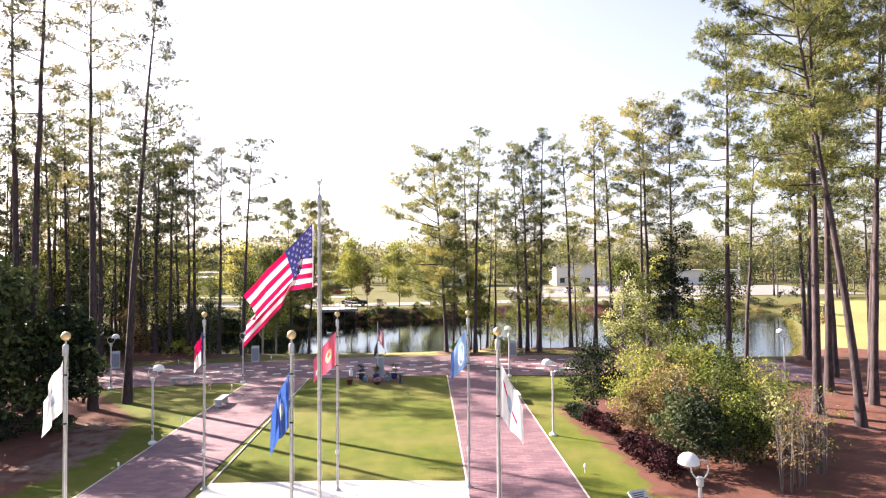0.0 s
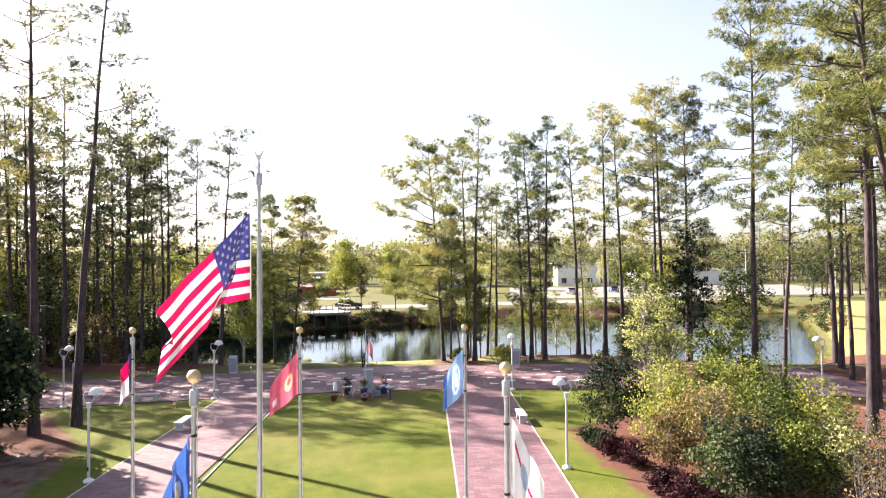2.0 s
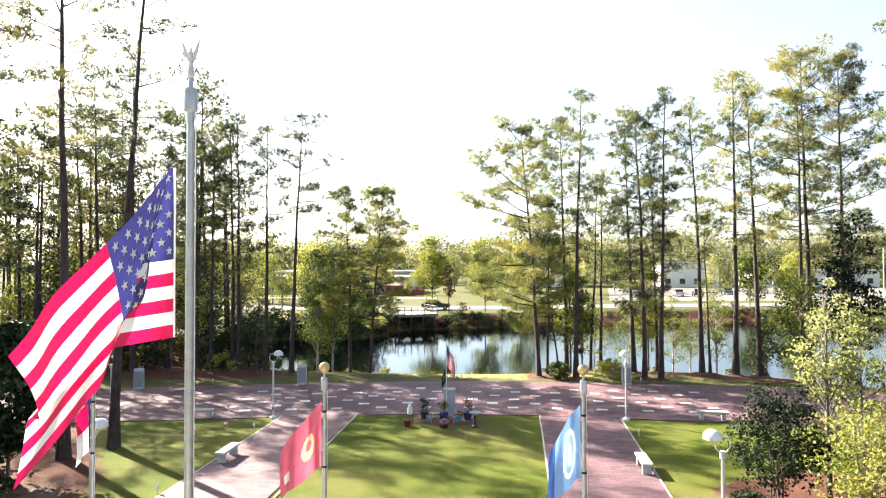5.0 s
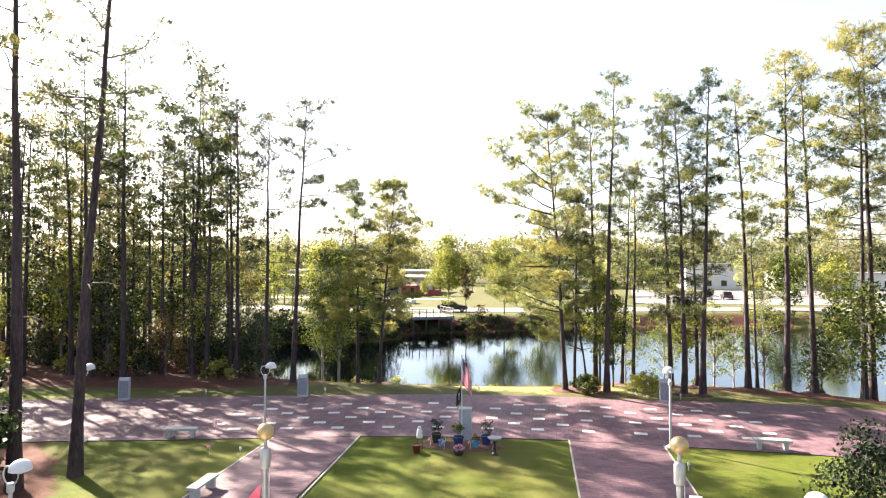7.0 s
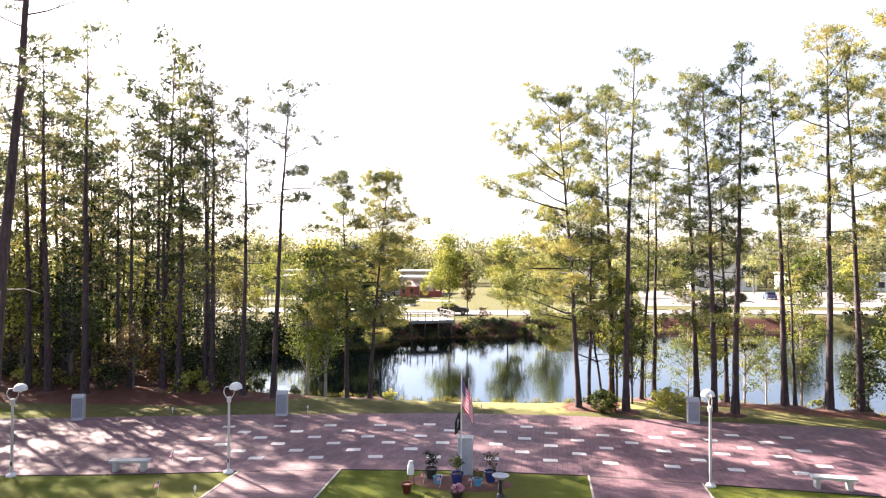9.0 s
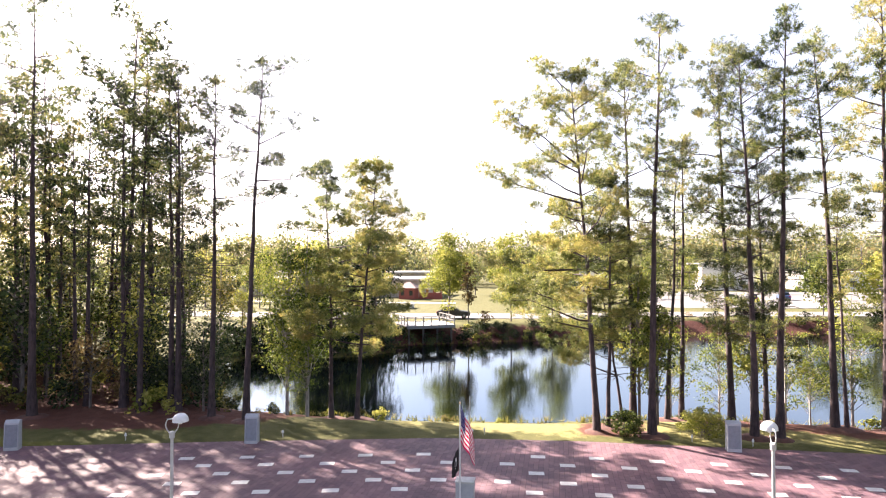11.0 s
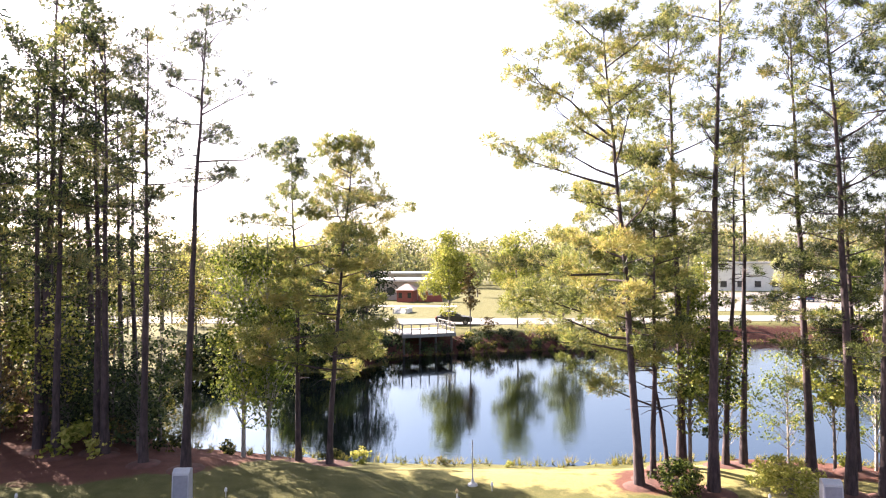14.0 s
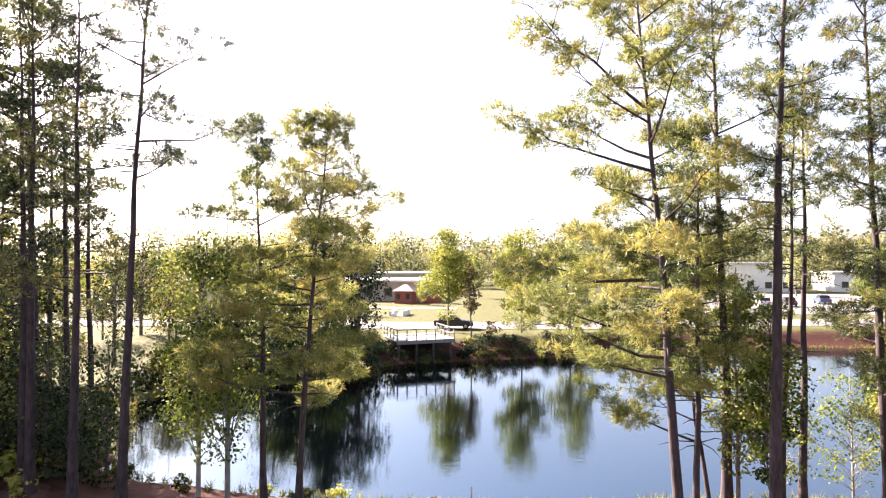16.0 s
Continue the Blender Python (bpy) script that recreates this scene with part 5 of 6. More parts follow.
def flagpole(x, y, h, r=0.046, ball=True, z=0.04):
    ob = thing("flagpole", "tapered silver aluminium flagpole topped by a gilt ball" if ball else "tall silver aluminium flagpole with an eagle on top", "flagpole", pose(x, y, z))
    part("pole", lathe([(r, 0), (r, h * 0.3), (r * 0.85, h * 0.7), (r * 0.66, h - 0.5)], 16), M_ALU, ob, smooth=True)
    part("base_collar", lathe([(r * 2.8, 0), (r * 2.8, 0.02), (r * 2.2, 0.05), (r * 1.3, 0.10), (r * 1.02, 0.13)], 24), M_ALU, ob, smooth=True)
    part("truck", lathe([(r * 0.7, h - 0.62), (r * 0.8, h - 0.5), (r * 1.35, h - 0.48), (r * 1.4, h - 0.28), (r * 1.1, h - 0.25), (r * 0.5, h - 0.24), (r * 0.4, h - 0.14)], 16), M_ALU, ob, smooth=True)
    if ball:
        R = 0.1
        part("ball", lathe([(0.0, h - 0.16)] + [(R * math.sin(a), h - 0.16 + R - R * math.cos(a)) for a in np.linspace(0.2, 2.95, 12)] + [(0.0, h - 0.16 + 2 * R)], 20), M_GOLD, ob, "gilt ball", smooth=True)
    else:
        bm = lathe([(0.0, h - 0.16), (0.035, h - 0.13), (0.04, h - 0.08), (0.025, h - 0.03), (0.02, h + 0.02), (0.032, h + 0.06), (0.03, h + 0.11), (0.016, h + 0.14), (0.018, h + 0.16), (0.0, h + 0.19)], 12)
        for sgn in (-1, 1):
            a = [(0.01, 0.0, 0.07), (0.06, 0.0, 0.18), (0.10, 0.0, 0.25), (0.075, 0.0, 0.13), (0.03, 0.0, 0.03)]
            front = [bm.verts.new((sgn * p[0], 0.01, h + p[2])) for p in a]
            back = [bm.verts.new((sgn * p[0], -0.01, h + p[2])) for p in a]
            bm.faces.new(front), bm.faces.new(back[::-1])
            for k in range(5):
                bm.faces.new([front[k], back[k], back[(k + 1) % 5], front[(k + 1) % 5]])
        part("eagle", bm, M_STEEL, ob, "dull metal eagle finial")
    bm = lathe([(r + 0.012, 1.3), (r + 0.03, 1.32), (r + 0.03, 1.44), (r + 0.012, 1.46)], 12)
    part("cleat", bm, M_STEEL, ob)
    line = [np.array([r * 0.9 + 0.03, -0.02, 1.4]), np.array([r * 0.8 + 0.02, -0.02, h * 0.6]), np.array([r * 0.7 + 0.02, 0.0, h - 0.4])]
    V, F = tubes([(np.stack(line), [0.006] * 3)], 5)
    part("halyard", mesh_of("halyard", V, F, C_WHITE), None, ob)
    for k in range(2 if ball else 0):
        part("clip", lathe([(r * 0.9, h * (0.86 - 0.16 * k)), (r * 1.08, h * (0.86 - 0.16 * k) + 0.01), (r * 1.08, h * (0.86 - 0.16 * k) + 0.03), (r * 0.9, h * (0.86 - 0.16 * k) + 0.04)], 12), C_BLACK, ob, "dark flag clip")
    return ob


flagpole(-3.46, 17.5, 10.35, 0.054, ball=False)
national_flag(pose(-3.62, 17.5, 9.32), FoldedDrape(1.75, 2.9), 0.052)
for x, y, h in ((-8.75, 23.0, 6.4), (-3.85, 22.8, 6.4), (0.9, 23.1, 6.4), (-3.36, 13.9, 6.66), (1.24, 14.4, 6.66), (-8.35, 13.9, 6.66)):
    flagpole(x, y, h)
emblem_flag("service_flag", "faded scarlet flag with a gold emblem, drooping", pose(-3.91, 22.8, 5.75), Drape(1.2, 1.8, 188, 52, 0.44, 1.4, 0.13, 1.0), C_SCARLET,
            [(ring(0.42, 0.52, 0, 0.2), C_GOLD), (ring(0.42, 0.5, 0, 0.09), C_SCARLET), (lambda u, v: 0.8 < u < 0.93 and 0.6 < v < 0.8, C_WHITE)])
emblem_flag("service_flag", "light blue flag with a white ring emblem, drooping", pose(0.84, 23.1, 5.75), Drape(1.3, 1.6, 190, 55, 0.36, 1.2, 0.10, 2.2), C_SKY,
            [(ring(0.45, 0.52, 0.26, 0.34), C_WHITE), (lambda u, v: math.hypot((u - 0.43) * 2.4, (v - 0.55) * 1.1) < 0.17, C_WHITE), (lambda u, v: u > 0.86, C_ROYAL)])
emblem_flag("state_flag", "limp flag of navy, red and white panels", pose(-8.81, 23.0, 5.75), Drape(1.1, 1.6, 186, 66, 0.2, 1.6, 0.11, 0.4), C_RED,
            [(lambda u, v: v > 0.5, C_WHITE), (lambda u, v: u < 0.34, C_BLUE), (ring(0.17, 0.45, 0, 0.07), C_WHITE)])
emblem_flag("service_flag", "royal blue flag with a pale round emblem, drooping", pose(-3.42, 13.9, 5.8), Drape(1.2, 1.7, 188, 66, 0.22, 1.7, 0.15, 1.9), C_ROYAL,
            [(ring(0.5, 0.48, 0, 0.17), C_GREY), (ring(0.5, 0.48, 0, 0.08), C_GOLD)])
emblem_flag("service_flag", "white flag with a blue-grey diagonal emblem, drooping", pose(1.30, 14.4, 5.9), Drape(1.2, 1.8, -6, 64, 0.28, 1.2, 0.09, 0.2), C_WHITE,
            [(lambda u, v: abs(v - 0.1 - 0.75 * u) < 0.05 and 0.2 < u < 0.8, C_RED), (ring(0.5, 0.48, 0, 0.17), C_GREY)])
emblem_flag("service_flag", "white flag with a blue-grey round emblem, drooping", pose(-8.41, 13.9, 6.1), Drape(1.1, 1.7, 186, 64, 0.25, 1.4, 0.10, 2.8), C_WHITE,
            [(ring(0.5, 0.5, 0, 0.2), C_GREY), (ring(0.52, 0.46, 0, 0.08), C_WHITE)])


# ---- lamps, benches, markers ----
def street_lamp(x, y, way):
    """A post with a looped arm that carries a white dome; way: the side the dome hangs to, in degrees."""
    ob = thing("street_lamp", "slim grey lamp post with a white dome shade", "lamp", pose(x, y, 0.0, 0, 0, way), "lamps along the walks")
    part("base_plate", lathe([(0.19, 0), (0.19, 0.06), (0.15, 0.10), (0.08, 0.13), (0.06, 0.16)], 20), M_DOME, ob, smooth=True)
    part("pole", lathe([(0.055, 0.1), (0.052, 1.6), (0.045, 2.86)], 14), M_STEEL, ob, smooth=True)
    part("collar", lathe([(0.05, 2.80), (0.085, 2.83), (0.09, 3.0), (0.06, 3.04)], 14), M_STEEL, ob, smooth=True)
    for side in (-1, 1):
        a = np.linspace(0, 1, 9)
        pts = np.stack([side * 0.21 * np.sin(math.pi * (0.06 + 0.76 * a)) ** 0.7, 0 * a, 2.98 + 0.45 * a], -1)
        V, F = tubes([(pts, [0.02] * 9)], 7)
        part("arm", mesh_of("arm", V, F, M_STEEL, True), None, ob)
    V, F = tubes([(np.array([[-0.16, 0, 3.42], [0.0, 0, 3.44], [0.2, 0, 3.44]]), [0.022] * 3)], 7)
    part("arm", mesh_of("arm", V, F, M_STEEL, True), None, ob)
    prof = [(0.0, 3.375), (0.2, 3.375), (0.24, 3.36), (0.255, 3.36)] + [(0.25 * math.cos(b), 3.385 + 0.24 * math.sin(b) ** 0.9) for b in np.linspace(0.03, 1.4, 9)] + [(0.0, 3.626)]
    part("shade", lathe(prof, 24), M_DOME, ob, "white dome shade", pose(0.27, 0, 0), smooth=True)
    part("bulb", lathe([(0.0, 3.27), (0.05, 3.28), (0.08, 3.32), (0.08, 3.372)], 14), M_CONC, ob, at=pose(0.27, 0, 0), smooth=True)
    part("access_cover", box(bmesh.new(), -0.03, -0.062, 0.42, 0.03, -0.045, 0.58, 0.004), C_BLACK, ob)
    return ob


for x, y, w in ((-22.1, 41.8, 20), (-13.95, 43.75, 10), (4.75, 45.7, 95), (5.2, 30.05, 178), (-13.4, 29.0, 0), (23.3, 43.0, 180), (6.15, 15.2, 180)):
    street_lamp(x, y, w)


def stone_bench(x, y, turn, label):
    ob = thing("bench", label, "bench", pose(x, y, 0.03, 0, 0, turn), "benches round the lawn")
    part("seat", box(bmesh.new(), -0.78, -0.21, 0.36, 0.78, 0.21, 0.46, 0.015), M_BENCH, ob)
    for s in (-0.55, 0.55):
        part("leg", box(bmesh.new(), s - 0.08, -0.17, 0.0, s + 0.08, 0.17, 0.36, 0.012), M_BENCH, ob)
    return ob


stone_bench(-17.9, 43.15, 12, "pale stone bench on the plaza's edge")
stone_bench(9.2, 46.2, -2, "pale stone bench on the plaza's edge")
stone_bench(-12.95, 36.75, 92, "pale stone bench beside the brick walk")
stone_bench(4.3, 37.6, 92, "pale stone bench beside the brick walk")


M_SLATE = simple("polished_slate", (0.15, 0.17, 0.21), (0.23, 0.25, 0.30), 0.35)


def stone_marker(x, y, turn):
    ob = thing("stone_marker", "grey granite pylon with a slanted face, polished plaque", "monument", pose(x, y, 0.03, 0, 0, turn), "granite markers along the plaza")
    bm = bmesh.new()
    side = [(-0.22, 0), (0.22, 0), (0.20, 1.32), (0.02, 1.36), (-0.14, 1.22)]
    a = [bm.verts.new((-0.30, p, z)) for p, z in side]
    b = [bm.verts.new((0.30, p, z)) for p, z in side]
    bm.faces.new(a), bm.faces.new(b[::-1])
    for k in range(5):
        bm.faces.new([a[k], b[k], b[(k + 1) % 5], a[(k + 1) % 5]])
    bmesh.ops.bevel(bm, geom=list(bm.edges), offset=0.012, segments=2, affect="EDGES")
    part("block", bm, M_GRANITE, ob)
    part("face_plate", box(bmesh.new(), -0.255, -0.008, -0.5, 0.255, 0.008, 0.5, 0.003), M_SLATE, ob, "polished dark blue-grey face plate", pose(0, -0.180, 0.65, -3.75, 0, 0))
    return ob


for x, y, w in ((-26.0, 49.9, 22), (-15.8, 52.8, 12), (6.1, 55.3, 0)):
    stone_marker(x, y, w)

# plaques set in the plaza, staggered in six curved rows
bm = box(bmesh.new(), -0.31, -0.19, 0, 0.31, 0.19, 0.012, 0.004)
plaque_mesh = bm_mesh("plaque", bm, M_PLAQUE)
for c in range(-14, 9):
    for r in range(6):
        x = 0.0 + 1.245 * c
        if (c + r) % 2 or c == -4 or (c == 2 and r == 4):
            continue
        y = float(np.interp(x, far_x, far_y)) - 2.6 - 1.08 * r
        slope = math.degrees(math.atan((np.interp(x + 1, far_x, far_y) - np.interp(x - 1, far_x, far_y)) / 2))
        part("plaque", plaque_mesh, None, plaza, at=pose(x, y, 0.03, 0, 0, slope))

# ---- memorial at the lawn's head ----
ob = thing("pedestal", "plain grey granite memorial pedestal", "monument", pose(-4.6, 45.45, 0.0, 0, 0, 2))
part("shaft", box(bmesh.new(), -0.29, -0.24, 0, 0.29, 0.24, 1.42, 0.012), M_GRANITE, ob)
part("cap", box(bmesh.new(), -0.31, -0.26, 1.422, 0.31, 0.26, 1.47, 0.01), M_BENCH, ob, "paler stone cap")
ob = thing("small_flagpole", "thin white pole standing before the pedestal", "flagpole", pose(-4.72, 45.12, 0.0))
part("pole", lathe([(0.028, 0), (0.026, 2.2), (0.018, 3.95)], 10), M_DOME, ob, smooth=True)
part("finial", lathe([(0.0, 3.94), (0.03, 3.97), (0.035, 4.0), (0.0, 4.06)], 10), M_GOLD, ob, smooth=True)
national_flag(pose(-4.69, 45.12, 3.9), Drape(1.15, 1.7, 4, 68, 0.26, 1.5, 0.10, 0.9), 0.03)
emblem_flag("black_flag", "small limp black flag with a white patch", pose(-4.76, 45.12, 2.6), Drape(0.75, 1.1, 195, 66, 0.2, 1.4, 0.08, 0.3), C_BLACK, [(ring(0.5, 0.5, 0, 0.22), C_WHITE), (ring(0.5, 0.55, 0, 0.15), C_BLACK)])

M_MULCH = simple("red_mulch", (0.06, 0.026, 0.020), (0.15, 0.07, 0.05), 0.95, scale=3.0, relief=0.8, fine=25.0)
bm = bmesh.new()
rings = [(1.0, 0.004), (0.9, 0.05), (0.55, 0.08)]
rows = [[bm.verts.new((-4.65 + 2.0 * k * math.cos(a) * (1 + 0.06 * math.sin(3 * a)), 44.3 + 0.85 * k * math.sin(a), z)) for a in np.linspace(0, 6.283, 33)[:-1]] for k, z in rings]
for a, b in zip(rows, rows[1:]):
    for i in range(32):
        bm.faces.new([a[i], a[(i + 1) % 32], b[(i + 1) % 32], b[i]])
bm.faces.new(rows[-1])
tagged(new("mulch_bed", bm_mesh("mulch_bed", bm, M_MULCH, True)), "oval bed of red-brown mulch", "flower bed", kind="structure")
M_POT_BLUE = simple("cobalt_glaze", (0.015, 0.025, 0.10), (0.03, 0.05, 0.18), 0.25)
M_POT_TEAL = simple("turquoise_glaze", (0.05, 0.22, 0.38), (0.09, 0.32, 0.50), 0.3)
M_POT_RED = simple("oxblood_glaze", (0.05, 0.010, 0.008), (0.10, 0.018, 0.015), 0.35)
M_POT_BLACK = simple("black_pot", (0.012, 0.012, 0.014), (0.03, 0.03, 0.032), 0.5)
M_FLOWER = leafy("mixed_blossom", [(0.65, 0.62, 0.62), (0.60, 0.15, 0.25), (0.2, 0.2, 0.55)], 0.3, patch=9.0)


def plant_pot(x, y, z, r, h, mat, label, foliage=None, tall=0.5, n=240):
    ob = thing("plant_pot", label, "plant pot", pose(x, y, z))
    part("pot", lathe([(r * 0.72, 0), (r * 0.85, h * 0.4), (r, h * 0.86), (r * 1.08, h * 0.87), (r * 1.08, h), (r * 0.94, h), (r * 0.9, h * 0.85)], 20), mat, ob, smooth=True)
    part("soil", lathe([(r * 0.93, h * 0.84), (0.0, h * 0.88)], 16), M_MULCH, ob)
    if foliage:
        tr, cr = broadleaf_meshes(int(900 + x * 7), tall, (r * 1.3, r * 1.3, tall * 0.45), 4, n, 0.09, foliage, 12, cz=tall * 0.55)
        part("stems", tr, None, ob, at=pose(0, 0, h * 0.82))
        part("foliage", cr, None, ob, at=pose(0, 0, h * 0.82))
    return ob


plant_pot(-6.42, 42.95, 0.0, 0.2, 0.36, M_POT_RED, "oxblood glazed pot on the grass")
plant_pot(-5.8, 44.45, 0.05, 0.23, 0.42, M_POT_BLACK, "black pot with dark green foliage", M_LEAF_DARK, 0.8)
plant_pot(-5.45, 43.95, 0.05, 0.17, 0.28, M_POT_TEAL, "small turquoise glazed pot")
plant_pot(-4.72, 44.05, 0.07, 0.23, 0.42, M_POT_BLUE, "cobalt blue glazed pot with a green plant", M_LEAF, 0.75)
plant_pot(-3.92, 44.0, 0.06, 0.17, 0.28, M_POT_TEAL, "small turquoise glazed pot with a dry plant", M_LEAF_TAN, 0.35, 90)
plant_pot(-3.5, 44.5, 0.05, 0.23, 0.42, M_POT_BLUE, "cobalt blue glazed pot with a twiggy plant", M_LEAF_TAN, 1.0, 150)
plant_pot(-4.55, 42.95, 0.0, 0.24, 0.2, M_POT_BLACK, "low bowl of mixed white, pink and blue flowers", M_FLOWER, 0.3, 420)

ob = thing("bird_bath", "grey stone bird bath on a black pedestal", "bird bath", pose(-3.0, 43.25, 0.0))
part("stem", lathe([(0.17, 0), (0.15, 0.05), (0.07, 0.12), (0.06, 0.5), (0.1, 0.62)], 16), M_POT_BLACK, ob, smooth=True)
part("bowl", lathe([(0.08, 0.60), (0.22, 0.66), (0.3, 0.73), (0.31, 0.76), (0.27, 0.76), (0.0, 0.70)], 20), M_GRANITE, ob, smooth=True)
ob = thing("lantern_stand", "white lantern on a thin dark stand", "lantern", pose(-6.4, 43.5, 0.0))
V, F = tubes([(np.array([[sx * 0.13, 0.05, 0.0], [sx * 0.1, 0.05, 0.52]]), [0.012, 0.012]) for sx in (-1, 1)], 6)
part("stand", mesh_of("stand", V, F, C_BLACK), None, ob)
part("lantern", lathe([(0.13, 0.5), (0.14, 0.54), (0.13, 0.8), (0.07, 0.92), (0.09, 0.95), (0.07, 1.0)], 12), M_DOME, ob, "white lantern", smooth=True)


def garden_light(x, y):
    ob = thing("garden_light", "small white ground light on a stake", "garden light", pose(x, y, ground_z(x, y)), "small lights in the lawn")
    part("stake", lathe([(0.02, 0), (0.02, 0.2)], 8), M_STEEL, ob)
    part("head", lathe([(0.035, 0.2), (0.055, 0.22), (0.045, 0.31), (0.02, 0.35), (0.0, 0.36)], 12), M_DOME, ob, smooth=True)


for x, y in ((-13.9, 41.3), (-13.5, 32.6), (-13.0, 25.2), (4.9, 42.6), (5.5, 24.7), (-22.0, 52.2), (-14.8, 54.0), (7.2, 56.3), (-5.2, 56.2), (4.6, 56.6)):
    garden_light(x, y)
for x, y in ((-15.2, 41.0), (-6.0, 43.9), (-5.3, 43.55), (-4.15, 43.7), (-3.15, 43.85), (-16.8, 44.3)):
    ob = thing("stick_flag", "little striped flag on a stick in the ground", "flag", pose(x, y, 0.02, 0, 8, 0), "stick flags")
    part("stick", lathe([(0.008, 0), (0.006, 0.55)], 6), M_DOME, ob)
    part("cloth", flag_mesh(Drape(0.2, 0.3, 200, 50, 0.5, 1, 0.02), 10, 13, stripes, [C_RED, C_WHITE, C_BLUE]), None, ob, at=pose(0, 0, 0.53))

ob = thing("reading_stand", "pale slanted information stand beside the walk", "sign", pose(6.0, 19.4, 0.0, 0, 0, 25))
part("post", box(bmesh.new(), -0.12, -0.06, 0, 0.12, 0.06, 0.95, 0.01), M_STEEL, ob)
bm = box(bmesh.new(), -0.32, -0.24, -0.03, 0.32, 0.24, 0.03, 0.008)
part("panel", bm, M_BENCH, ob, at=pose(0, 0, 1.0, 35, 0, 0))
bm = bmesh.new()
for k in range(5):
    box(bm, -0.24, 0.12 - 0.07 * k, 0.0301, 0.24 - 0.05 * (k % 3), 0.15 - 0.07 * k, 0.034)
part("lettering", bm, M_POT_BLACK, ob, at=pose(0, 0, 1.0, 35, 0, 0))

# sprinkler mast on the bank beyond the plaza
ob = thing("bank_post", "thin grey post on a round red base", "post", pose(-6.0, 56.7, ground_z(-6, 56.7)))
part("post", lathe([(0.03, 0), (0.025, 1.7), (0.0, 1.75)], 8), M_STEEL, ob)
part("base", lathe([(0.2, 0), (0.18, 0.06), (0.08, 0.12), (0.04, 0.25)], 16), M_STEEL, ob)

# ---- beyond the pond ----
M_TIMBER = simple("weathered_white_timber", (0.36, 0.36, 0.35), (0.50, 0.50, 0.48), 0.8)
M_DARKWOOD = simple("dark_timber", (0.05, 0.045, 0.04), (0.10, 0.09, 0.08), 0.9)
M_RAIL = simple("weathered_grey_timber", (0.10, 0.10, 0.10), (0.22, 0.22, 0.21), 0.85)
ob = thing("fishing_deck", "pale timber viewing deck with grey railings over the pond", "deck", pose(-18.1, 93.6, 0.8, 0, 0, 30))
for k in range(17):
    part("floor_board", box(bmesh.new(), 0.0, 0.32 * k, 0.44, 5.7, 0.32 * k + 0.305, 0.55), M_TIMBER, ob)
part("fascia", box(bmesh.new(), -0.03, -0.06, 0.2, 5.73, -0.003, 0.53), M_RAIL, ob)
for k in range(4):
    part("joist", box(bmesh.new(), 0.2 + 1.7 * k, 0.0, 0.22, 0.32 + 1.7 * k, 5.4, 0.437), M_DARKWOOD, ob)
    for yy in (0.3, 4.0):
        part("support_post", lathe([(0.12, -3.2), (0.12, 0.22)], 10), M_DARKWOOD, ob, at=pose(0.26 + 1.7 * k, yy, 0))
for k in range(7):
    part("rail_post", box(bmesh.new(), 0.93 * k, 0.0, 0.55, 0.93 * k + 0.1, 0.1, 1.5), M_RAIL, ob)
for k in range(1, 5):
    for xx in (0.0, 5.58):
        part("rail_post", box(bmesh.new(), xx, 1.25 * k, 0.55, xx + 0.1, 1.25 * k + 0.1, 1.5), M_RAIL, ob)
for zz in (0.98, 1.5):
    part("rail", box(bmesh.new(), -0.02, -0.03, zz, 5.72, 0.12, zz + 0.07), M_RAIL, ob)
    part("rail", box(bmesh.new(), -0.03, 0.123, zz, 0.11, 5.2, zz + 0.07), M_RAIL, ob)
    part("rail", box(bmesh.new(), 5.57, 0.123, zz, 5.71, 5.2, zz + 0.07), M_RAIL, ob)

M_ASPH = simple("sun_bleached_asphalt", (0.105, 0.103, 0.10), (0.18, 0.176, 0.168), 0.9, scale=0.3)
slab("road", [(-90, 104), (-22, 107.5), (0, 110.5), (20, 117), (60, 124), (60, 131), (18, 125), (0, 119), (-22, 115.5), (-90, 113)], 0.96, 0.25, M_ASPH, "sun-bleached road beyond the pond", "road")
slab("parking_lot", [(14, 133), (95, 140), (105, 196), (20, 190)], 0.96, 0.25, M_ASPH, "wide sun-bleached parking lot", "parking lot")
slab("footpath", [(-60, 138), (-20, 138), (-20, 140.5), (-60, 140.5)], 0.96, 0.25, M_CONC, "pale concrete footpath before the buildings", "path")
M_BRICKWALL = simple("red_brick_wall", (0.20, 0.05, 0.04), (0.30, 0.09, 0.07), 0.85, scale=8)
M_STUCCO = simple("cream_wall", (0.28, 0.26, 0.23), (0.40, 0.37, 0.33), 0.85)
M_ROOF = simple("pale_metal_roof", (0.34, 0.34, 0.34), (0.48, 0.48, 0.47), 0.5, scale=0.6)
M_GLASS = simple("dark_window_glass", (0.015, 0.018, 0.02), (0.03, 0.035, 0.04), 0.1)


